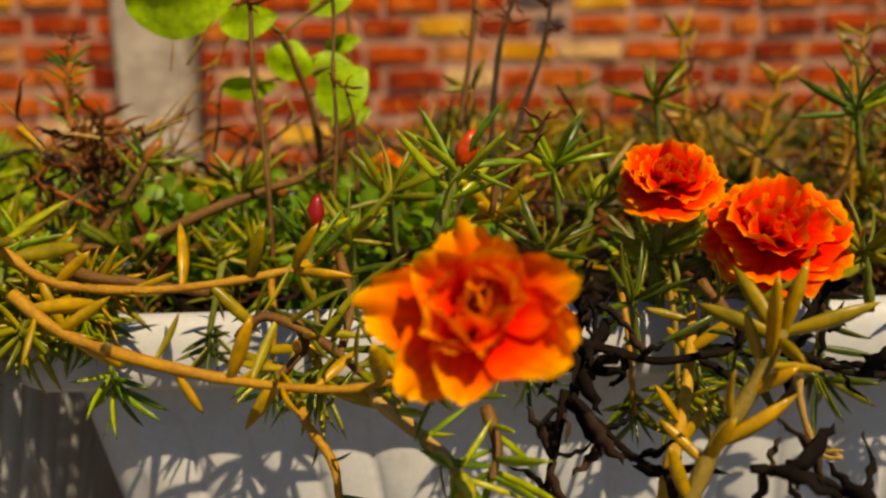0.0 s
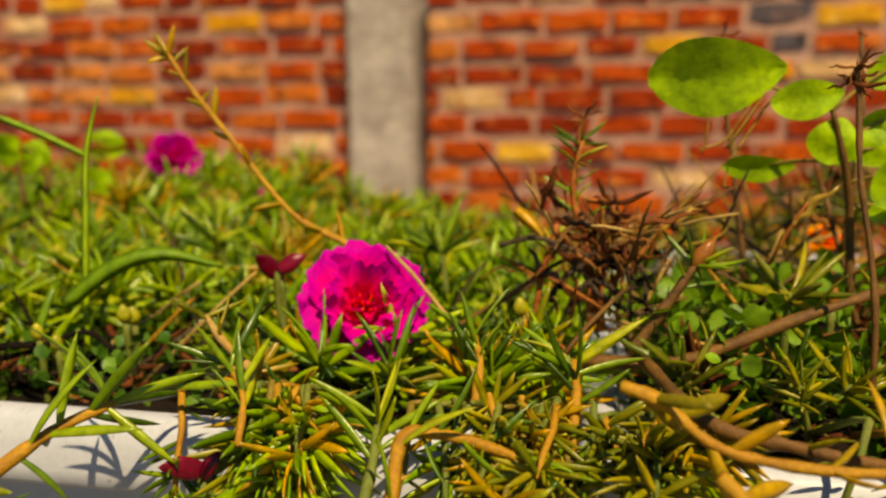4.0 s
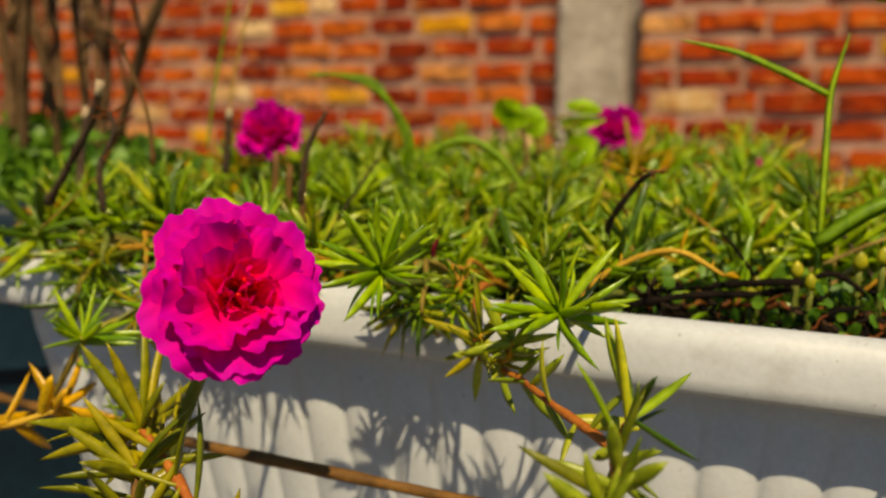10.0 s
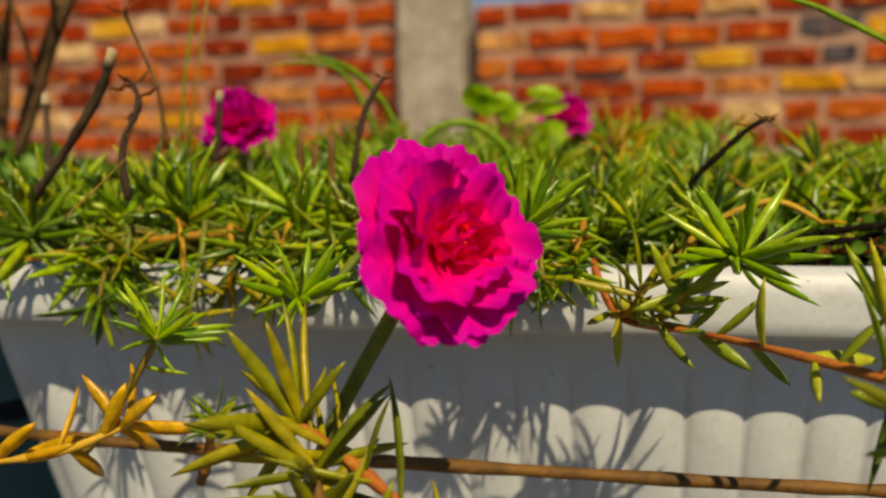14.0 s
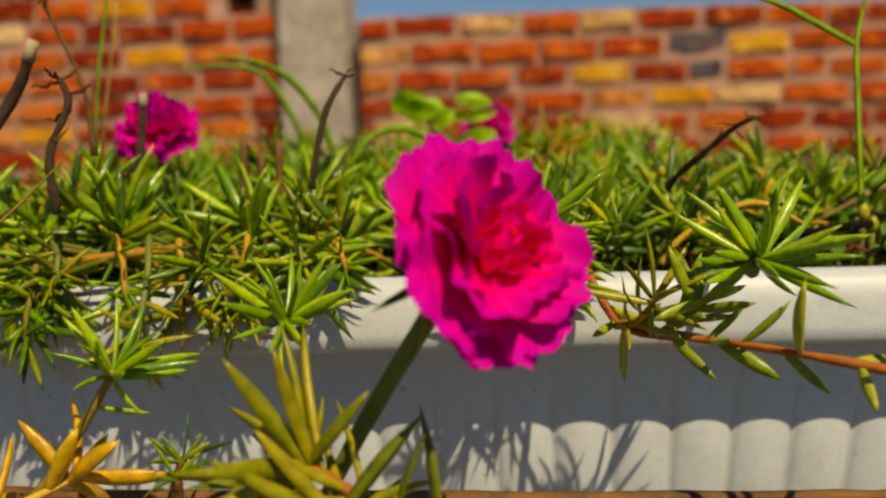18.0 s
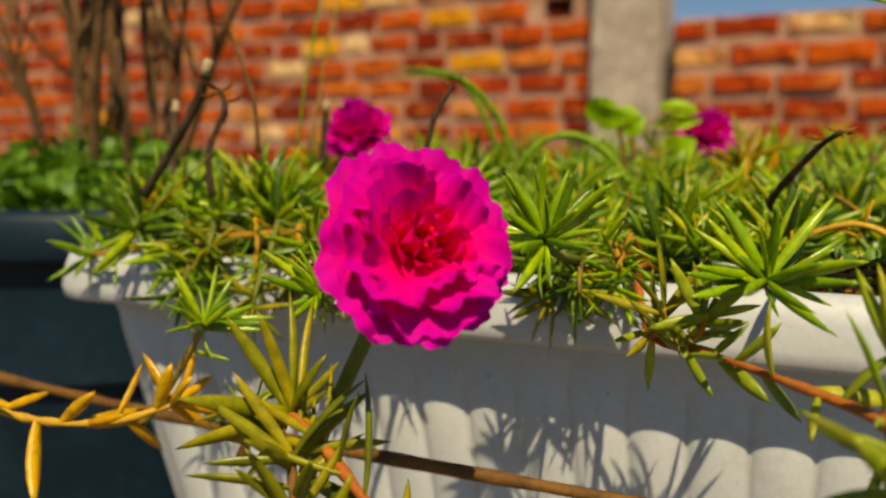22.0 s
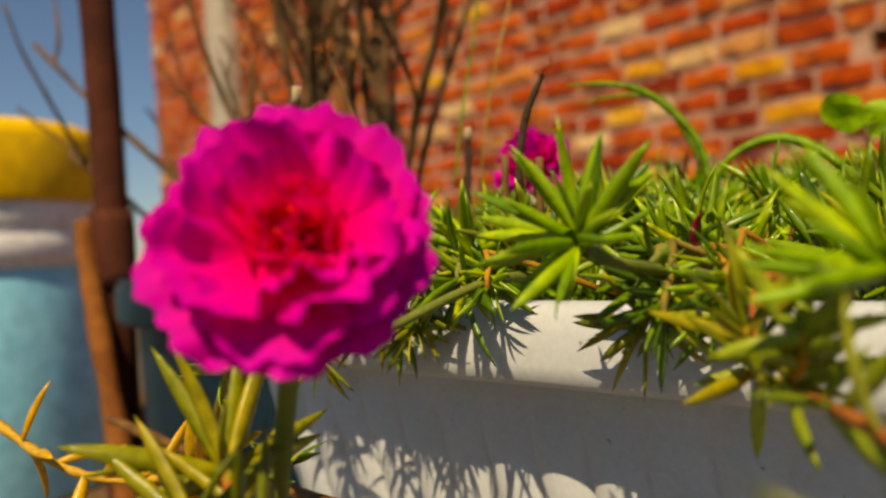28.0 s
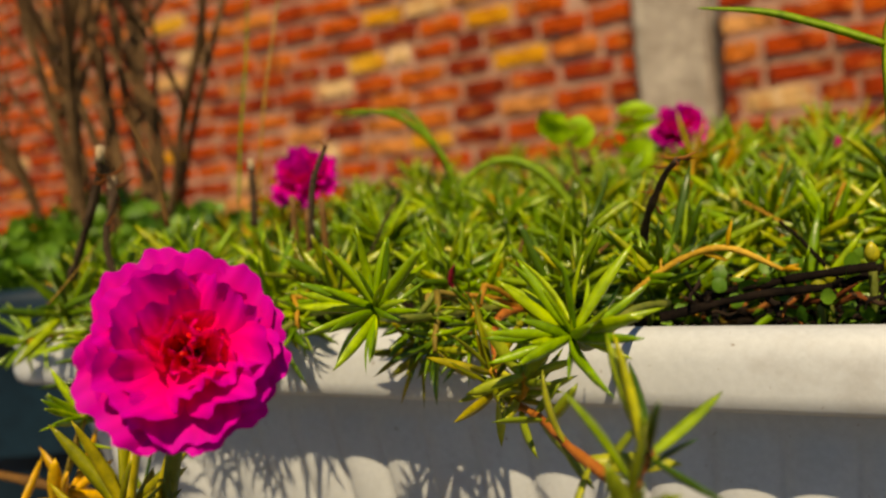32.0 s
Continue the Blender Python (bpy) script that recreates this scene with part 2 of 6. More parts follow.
for nm, a, b2 in (("stem_orange", (0.34, 0.150, 0.005), (0.54, 0.285, 0.010)), ("stem_red", (0.34, 0.070, 0.008), (0.50, 0.17, 0.02)),
                  ("stem_tan", (0.40, 0.23, 0.04), (0.56, 0.38, 0.11)), ("stem_yellow", (0.48, 0.26, 0.012), (0.62, 0.38, 0.03)),
                  ("stem_olive", (0.16, 0.13, 0.012), (0.30, 0.20, 0.025)), ("stem_green", (0.10, 0.15, 0.012), (0.20, 0.22, 0.03)),
                  ("stem_brown", (0.085, 0.040, 0.007), (0.22, 0.100, 0.014)), ("stem_black", (0.004, 0.003, 0.0025), (0.018, 0.012, 0.008))):
    rough_mat(nm, a, b2, 130.0, 0.9 if nm == "stem_black" else 0.6, 0.5, 0.0006, spec=0.06 if nm == "stem_black" else 0.35)
for nm in ("blue_plastic", "yellow_plastic", "bucket_white"):
    nt = MATS[nm].node_tree
    skin = nt.nodes["Principled BSDF"]
    finish_through(nt, skin, skin.inputs["Base Color"].links[0].from_socket, 0.06, (1, 1, 1))
leaf_mat("leaf_green", ((0.0, (0.036, 0.085, 0.003)), (0.35, (0.105, 0.205, 0.004)), (0.80, (0.245, 0.365, 0.007)), (1.0, (0.41, 0.42, 0.010))), rough=0.28, spec=0.5)
leaf_mat("leaf_bright", ((0.0, (0.105, 0.225, 0.003)), (0.5, (0.215, 0.375, 0.005)), (1.0, (0.37, 0.50, 0.009))), rough=0.28, spec=0.5)
leaf_mat("leaf_olive", ((0.0, (0.120, 0.147, 0.0037)), (0.5, (0.230, 0.239, 0.0055)), (1.0, (0.368, 0.304, 0.0092))))
# Darker copy of the leaf greens: deep shade among foliage put into the colour.
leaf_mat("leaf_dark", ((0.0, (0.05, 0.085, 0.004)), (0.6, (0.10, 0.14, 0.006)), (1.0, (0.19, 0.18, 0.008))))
leaf_mat("leaf_yellow", ((0.0, (0.50, 0.27, 0.006)), (0.6, (0.64, 0.37, 0.008)), (1.0, (0.70, 0.45, 0.012))))
leaf_mat("leaf_yellow_olive", ((0.0, (0.20, 0.18, 0.004)), (0.4, (0.36, 0.25, 0.006)), (1.0, (0.56, 0.31, 0.008))))
leaf_mat("leaf_lime", ((0.0, (0.180, 0.247, 0.0095)), (0.6, (0.294, 0.361, 0.0171)), (1.0, (0.437, 0.437, 0.0285))), rough=0.36)
leaf_mat("leaf_tan", ((0.0, (0.30, 0.19, 0.022)), (1.0, (0.52, 0.33, 0.05))))
leaf_mat("leaf_brown", ((0.0, (0.09, 0.024, 0.006)), (0.6, (0.20, 0.062, 0.014)), (1.0, (0.34, 0.14, 0.03))), rough=0.8, spec=0.15)
leaf_mat("leaf_black", ((0.0, (0.004, 0.003, 0.003)), (0.7, (0.012, 0.009, 0.007)), (1.0, (0.05, 0.030, 0.018))), rough=0.9, through=0.03, spec=0.08)
leaf_mat("leaf_broad", ((0.0, (0.27, 0.47, 0.005)), (1.0, (0.36, 0.58, 0.008))), rough=0.5, through=0.22)
leaf_mat("leaf_clover", ((0.0, (0.065, 0.16, 0.004)), (1.0, (0.19, 0.36, 0.010))), rough=0.5, through=0.3)
leaf_mat("leaf_grass", ((0.0, (0.14, 0.28, 0.006)), (1.0, (0.24, 0.40, 0.010))), rough=0.5, through=0.35)
leaf_mat("leaf_tub", ((0.0, (0.04, 0.13, 0.006)), (1.0, (0.13, 0.27, 0.012))), rough=0.5, through=0.25)
petal_mat("petal_magenta", ((0.0, (0.78, 0.001, 0.035)), (0.30, (0.84, 0.001, 0.12)), (0.66, (0.78, 0.001, 0.245)), (1.0, (0.60, 0.001, 0.36))), (1.1, 0.5, 1.0), 0.24)
petal_mat("petal_orange", ((0.0, (0.66, 0.004, 0.002)), (0.42, (0.86, 0.020, 0.003)), (0.66, (0.93, 0.10, 0.004)), (0.84, (0.95, 0.26, 0.006)), (1.0, (0.96, 0.46, 0.010))), (1.1, 0.9, 0.6))
petal_mat("petal_red_orange", ((0.0, (0.60, 0.004, 0.002)), (0.60, (0.82, 0.012, 0.003)), (0.84, (0.90, 0.065, 0.004)), (1.0, (0.92, 0.32, 0.006))), (1.1, 0.8, 0.6))
petal_mat("petal_magenta_heart", ((0.0, (0.86, 0.001, 0.015)), (0.45, (0.90, 0.002, 0.08)), (0.85, (0.88, 0.002, 0.17)), (1.0, (0.80, 0.001, 0.28))), (1.1, 0.5, 1.0), 0.30)
leaf_mat("stamen_red", ((0.0, (0.80, 0.006, 0.006)), (0.85, (0.88, 0.012, 0.010)), (1.0, (0.90, 0.08, 0.02))), tint=(1, 0.8, 0.8))
leaf_mat("bud_wilted", ((0.0, (0.12, 0.002, 0.012)), (1.0, (0.26, 0.006, 0.03))), tint=(1, 0.6, 0.8))
leaf_mat("bud_magenta", ((0.0, (0.40, 0.004, 0.12)), (1.0, (0.58, 0.01, 0.2))), tint=(1, 0.6, 0.8))
leaf_mat("bud_red", ((0.0, (0.30, 0.008, 0.008)), (1.0, (0.46, 0.03, 0.02))), tint=(1, 0.8, 0.8))
leaf_mat("bud_orange", ((0.0, (0.56, 0.03, 0.004)), (1.0, (0.66, 0.07, 0.006))), tint=(1, 0.8, 0.6))
leaf_mat("bud_green", ((0.0, (0.26, 0.30, 0.012)), (1.0, (0.46, 0.42, 0.02))))
leaf_mat("bud_dry", ((0.0, (0.30, 0.10, 0.015)), (1.0, (0.48, 0.20, 0.03))))
leaf_mat("bud_peach", ((0.0, (0.60, 0.28, 0.12)), (1.0, (0.68, 0.38, 0.18))))
brick_mat("brick_red", ((0.0, (0.22, 0.018, 0.003)), (0.25, (0.37, 0.038, 0.004)), (0.55, (0.51, 0.066, 0.005)), (0.85, (0.61, 0.108, 0.007)), (0.95, (0.65, 0.20, 0.03)), (1.0, (0.68, 0.33, 0.11))),
          (0.10, 0.013, 0.004), (0.70, 0.225, 0.045))
brick_mat("brick_yellow", ((0.0, (0.70, 0.30, 0.010)), (1.0, (0.84, 0.45, 0.035))), (0.50, 0.15, 0.010), (0.86, 0.55, 0.10))
brick_mat("brick_pale", ((0.0, (0.66, 0.38, 0.14)), (1.0, (0.80, 0.54, 0.26))), (0.52, 0.18, 0.04), (0.84, 0.62, 0.36))
brick_mat("brick_dark", ((0.0, (0.085, 0.075, 0.085)), (1.0, (0.15, 0.12, 0.12))), (0.05, 0.04, 0.045), (0.30, 0.14, 0.09))


# ---------------------------------------------------------------- mesh helpers
def mesh_of(name, verts, faces, material, smooth=True):
    me = bpy.data.meshes.new(name)
    me.from_pydata([tuple(v) for v in verts], [], faces)
    me.materials.append(MATS[material])
    if smooth:
        me.polygons.foreach_set("use_smooth", [True] * len(me.polygons))
    me.update()
    return me


def part(name, data, parent, label="", m=None):
    """One mesh object under a thing, a part or a piece of the setting."""
    ob = new(name, data)
    if parent is not None:
        ob.parent = parent
    if m is not None:
        ob.matrix_basis = m
    return tagged(ob, label)


def thing(name, place, label, category, group=""):
    ob = new(name)
    ob.empty_display_size = 0.01
    ob.matrix_basis = Matrix.Translation(place)
    return tagged(ob, label, category, group)


def smooth_line(pts, per=5):
    """Catmull-Rom through the points."""
    p = [Vector(a) for a in pts]
    if len(p) < 3:
        return [p[0].lerp(p[-1], k / per) for k in range(per + 1)]
    p = [2 * p[0] - p[1]] + p + [2 * p[-1] - p[-2]]
    out = []
    for a, b, c, d in zip(p, p[1:], p[2:], p[3:]):
        for k in range(per):
            t = k / per
            out.append(0.5 * (2 * b + (c - a) * t + (2 * a - 5 * b + 4 * c - d) * t * t + (3 * b - a - 3 * c + d) * t ** 3))
    return out + [p[-2]]


def tube(line, r0, r1, sides=7, wobble=0.12):
    """Verts and faces of a closed tapered tube along a line."""
    verts, faces = [], []
    side = Vector((0.31, 0.87, 0.39))
    n = len(line)
    for i, p in enumerate(line):
        d = (line[min(i + 1, n - 1)] - line[max(i - 1, 0)]).normalized()
        side = side - d * side.dot(d)
        side.normalize()
        up = d.cross(side)
        r = (r0 + (r1 - r0) * i / (n - 1)) * (1 + random.uniform(-wobble, wobble))
        for k in range(sides):
            a = 2 * math.pi * k / sides
            verts.append(p + (side * math.cos(a) + up * math.sin(a)) * r)
    for i in range(n - 1):
        for k in range(sides):
            a, b = i * sides + k, i * sides + (k + 1) % sides
            faces.append((a, b, b + sides, a + sides))
    faces.append(tuple(range(sides))[::-1])
    faces.append(tuple(range((n - 1) * sides, n * sides)))
    return verts, faces


def leaf_form(width, bend, seed, sides=6, rings=6, crumple=0.0):
    """A fleshy, pointed leaf of unit length along z, bent towards x."""
    rnd = random.Random(seed)
    verts, faces = [], []
    for i in range(rings):
        v = i / rings
        w = width * (0.26 + 0.78 * math.sin(math.pi * min(1.0, v * 0.90 + 0.08)) ** 0.85)
        if v > 0.62:
            w *= 1 - ((v - 0.62) / 0.45) ** 2 * 0.75
        x0 = bend * v * v
        off = (rnd.uniform(-crumple, crumple), rnd.uniform(-crumple, crumple))
        for k in range(sides):
            a = 2 * math.pi * k / sides
            verts.append(Vector((x0 + off[0] + 0.58 * w * math.cos(a) * (1 if math.cos(a) < 0 else 0.6), off[1] + w * math.sin(a), v)))
    tip = len(verts)
    verts.append(Vector((bend * 1.0, 0, 1.0)))
    for i in range(rings - 1):
        for k in range(sides):
            a, b = i * sides + k, i * sides + (k + 1) % sides
            faces.append((a, b, b + sides, a + sides))
    base = (rings - 1) * sides
    for k in range(sides):
        faces.append((base + k, base + (k + 1) % sides, tip))
    return verts, faces


LEAF_FORMS = [leaf_form(0.056, 0.24, 1, rings=8), leaf_form(0.062, -0.16, 2, rings=8), leaf_form(0.050, 0.40, 3, rings=8), leaf_form(0.058, 0.08, 4, rings=8)]
FLESHY = [leaf_form(0.066, 0.12, 21, rings=9), leaf_form(0.074, -0.14, 22, rings=9), leaf_form(0.060, 0.24, 23, rings=9)]
BROAD = [leaf_form(0.060, 0.20, 25, rings=8), leaf_form(0.068, -0.12, 26, rings=8), leaf_form(0.054, 0.36, 27, rings=8), leaf_form(0.063, 0.08, 28, rings=8)]
STUBBY = [leaf_form(0.100, 0.10, 5), leaf_form(0.118, -0.05, 6), leaf_form(0.090, 0.22, 7)]
DRY = [leaf_form(0.075, 0.40, 8, crumple=0.07), leaf_form(0.055, -0.35, 9, crumple=0.08), leaf_form(0.095, 0.55, 10, crumple=0.09)]
SCRAP = [leaf_form(0.115, 0.50, 11, rings=9, crumple=0.05), leaf_form(0.085, -0.45, 12, rings=9, crumple=0.06), leaf_form(0.140, 0.35, 13, rings=9, crumple=0.06)]
FORMS = {"yellow": STUBBY, "yellow_olive": STUBBY, "tan": STUBBY, "lime": STUBBY, "olive": FLESHY, "bright": BROAD, "brown": DRY, "black": SCRAP}
LEAVES = {}


def leaf_mesh(pal, k):
    forms = FORMS.get(pal, LEAF_FORMS)
    k %= len(forms)
    if (pal, k) not in LEAVES:
        LEAVES[pal, k] = mesh_of("leaf_" + pal, *forms[k], "leaf_" + pal)
    return LEAVES[pal, k]


def frame_of(d, spin=0.0):
    """A turn that brings z onto d, spun about it."""
    return Vector(d).to_track_quat('Z', 'Y').to_matrix() @ Matrix.Rotation(spin, 3, 'Z')


def place(p, turn, s):
    return Matrix.Translation(p) @ turn.to_4x4() @ Matrix.Diagonal((s, s, s, 1))


def rosette_dirs(axis, n, rnd, lo=18, hi=98):
    """Directions round an axis, from upright in the heart to spread at the outside, with a share of the full length."""
    turn = frame_of(axis)
    a0 = rnd.uniform(0, 6.28)
    for i in range(n):
        v = (i + 0.5) / n
        polar = radians(lo + (hi - lo) * v ** 0.8 + rnd.uniform(-17, 17))
        az = a0 + i * 2.39996 + rnd.uniform(-0.45, 0.45)
        d = turn @ Vector((math.sin(polar) * math.cos(az), math.sin(polar) * math.sin(az), math.cos(polar)))
        yield d, 0.55 + 0.5 * math.sin(math.pi * min(1, v * 0.75 + 0.18)) * rnd.uniform(0.68, 1.15)


BUDS = {"green_bud": "bud_green", "red_bud": "bud_red", "orange_bud": "bud_orange", "dry_bud": "bud_dry", "wilted": "bud_wilted",
        "magenta_bud": "bud_magenta", "peach_bud": "bud_peach"}


def bud_form(ragged, seed, girth=0.40):
    rnd = random.Random(seed)
    verts, faces = [], []
    rings, sides = 7, 9
    for i in range(rings):
        v = i / (rings - 1)
        w = girth * math.sin(math.pi * (0.10 + 0.86 * v)) ** 0.75 * (1.0 - 0.25 * v)
        for k in range(sides):
            a = 2 * math.pi * k / sides + v * 0.5
            q = w * (1 + 0.10 * math.cos(3 * a)) * (1 + ragged * rnd.uniform(-1, 1))
            verts.append(Vector((q * math.cos(a), q * math.sin(a), v * (1 + ragged * rnd.uniform(-0.4, 0.4)))))
    for i in range(rings - 1):
        for k in range(sides):
            a, b = i * sides + k, i * sides + (k + 1) % sides
            faces.append((a, b, b + sides, a + sides))
    faces.append(tuple(range(sides))[::-1])
    faces.append(tuple(range((rings - 1) * sides, rings * sides)))
    return verts, faces


BUD_MESH = {}


def bud_mesh(kind):
    if kind == "wilted" and kind not in BUD_MESH:
        BUD_MESH[kind] = mesh_of("bud", *leaf_form(0.25, 0.34, 77, 9, 9, 0.035), BUDS[kind])
    if kind not in BUD_MESH:
        BUD_MESH[kind] = mesh_of("bud", *bud_form({"wilted": 0.32, "dry_bud": 0.22, "orange_bud": 0.2, "red_bud": 0.15}.get(kind, 0.03), len(BUD_MESH), 0.40 if kind in ("green_bud", "wilted", "peach_bud") else 0.27), BUDS[kind])
    return BUD_MESH[kind]


COUNT = [0]


def shoot(label, pts, pal="green", n=14, size=0.015, stem="green", r=0.0009, along=0.12, bud="", tip=""):
    """A shoot: its stem, and leaves round the last part of it (along: that part's share of the stem)."""
    COUNT[0] += 1
    rnd = random.Random(COUNT[0] * 7 + 1)
    base = Vector(pts[0])
    dead = pal in ("brown", "black")
    top = thing("dry_stem" if dead else "moss_rose_shoot", base, label, "dry stem" if dead else "moss rose")
    line = [p - base for p in smooth_line(pts)]
    body = part("stem", mesh_of("stem", *tube(line, r * 1.15, r * 0.75, wobble=0.22), "bark" if stem == "bark" else "stem_" + stem), top)
    end = (line[-1] - line[-3]).normalized()
    if tip:
        part("cut_end", mesh_of("cut_end", *tube([line[-1] - end * r * 3, line[-1] - end * r * 1.5, line[-1] + end * r * 0.5], r * 1.12, r * 0.95), "pale_wood"), top, "pale bare cut end")
    if along < 0.5:
        m_tip = int(n * (1 - along * 0.8))
    else:
        m_tip = int(n * 0.30)
    if dead:
        m_tip = min(3, n)
    for k, (d, s) in enumerate(rosette_dirs(end + Vector((0, 0, 0.25)), m_tip, rnd) if m_tip else ()):
        part("leaf", leaf_mesh(pal, rnd.randrange(4)), top, m=place(line[-1] - end * rnd.uniform(0, 0.12) * size, frame_of(d, rnd.uniform(-0.5, 0.5)), size * s))
    rest = n - m_tip
    for k in range(rest):
        f = 1 - along * (k + rnd.random()) / max(1, rest)
        i = min(len(line) - 2, max(0, int(f * (len(line) - 1))))
        p = line[i].lerp(line[i + 1], rnd.random())
        d = (line[i + 1] - line[i]).normalized()
        az = k * 2.39996 + rnd.uniform(-0.4, 0.4)
        q = frame_of(d)
        polar = radians(rnd.uniform(35, 85) if not dead else rnd.uniform(30, 140))
        w = q @ Vector((math.sin(polar) * math.cos(az), math.sin(polar) * math.sin(az), math.cos(polar)))
        if not dead:
            w = (w + Vector((0, 0, 0.22))).normalized()
        part("leaf", leaf_mesh(pal, rnd.randrange(4)), top, m=place(p, frame_of(w, rnd.uniform(-1, 1)), size * rnd.uniform(0.65, 1.1)))
    if bud:
        part("bud", bud_mesh(bud), top, m=place(line[-1] - end * 0.001, frame_of(end), 0.0068 if bud != "green_bud" else 0.0052))
    return top


def rod(label, pts, r):
    base = Vector(pts[0])
    ob = new("dry_stem", mesh_of("dry_stem", *tube([p - base for p in smooth_line(pts, 14)], r * 1.15, r, 8, 0.2), "stem_brown"))
    ob.matrix_basis = Matrix.Translation(base)
    return tagged(ob, label, "dry stem")


# ---------------------------------------------------------------- blooms
def petal_form(seed, wide=0.85, cup=0.35, ruffle=0.10, notch=0.12, frill=1.0, spoon=0.0):
    """A ruffled, notched petal of unit length along z, with its run in the second texture axis."""
    rnd = random.Random(seed)
    cols, rows_ = 20, 11
    ph = [rnd.uniform(0, 6.28) for _ in range(4)]
    verts, uvs, faces = [], [], []
    for i in range(rows_ + 1):
        v = i / rows_
        for k in range(cols + 1):
            u = 2 * k / cols - 1
            w = wide * (0.16 + 0.84 * math.sin(math.pi * (0.56 + 0.13 * spoon) * min(1, v * 1.06)) ** 1.3) * 0.5
            edge = 1 - (0.24 + 0.04 * spoon) * u * u - notch * math.exp(-(u / 0.22) ** 2) * v ** 3 + frill * (0.040 * math.sin(6.5 * u + ph[0]) * v ** 3 + 0.030 * math.sin(17 * u + ph[1]) * v ** 4)
            z = v * edge
            x = cup * (v ** 1.8) * 0.55 + (0.30 + 0.02 * spoon) * cup * u * u * v + ruffle * v * v * math.sin(3.6 * u + ph[2]) + 0.55 * ruffle * v ** 3 * math.sin(8.5 * u + ph[3]) + 0.22 * ruffle * v ** 4 * math.sin(17 * u + ph[0])
            verts.append(Vector((x, w * u * (1 + 0.06 * math.sin(7 * v + ph[1])), z)))
            uvs.append((0.5 + 0.5 * u, v))
    for i in range(rows_):
        for k in range(cols):
            a = i * (cols + 1) + k
            faces.append((a, a + 1, a + cols + 2, a + cols + 1))
    return verts, uvs, faces


PETALS = {}


def petal_mesh(kind, form):
    if (kind, form) not in PETALS:
        spec = {0: (11, 1.15, -0.10, 0.06), 1: (12, 1.10, 0.12, 0.09), 2: (13, 1.0, 0.35, 0.12), 3: (14, 0.72, 0.30, 0.17), 4: (15, 1.1, 0.75, 0.06), 5: (16, 0.74, 0.55, 0.20), 6: (17, 0.80, 0.80, 0.20), 7: (18, 1.05, 0.20, 0.17), 8: (19, 0.95, 0.45, 0.20), 9: (20, 0.80, 0.60, 0.20)}[form]
        soft_edge = kind == "orange"
        verts, uvs, faces = petal_form(spec[0], spec[1], spec[2], spec[3] * (0.5 if soft_edge else 0.80), 0.03 if soft_edge else 0.05, 0.40 if soft_edge else 0.85, 1.0 if soft_edge else 0.0)
        me = mesh_of("petal", verts, faces, "petal_" + kind)
        layer = me.uv_layers.new(name="petal")
        for loop in me.loops:
            layer.data[loop.index].uv = uvs[loop.vertex_index]
        PETALS[kind, form] = me
    return PETALS[kind, form]


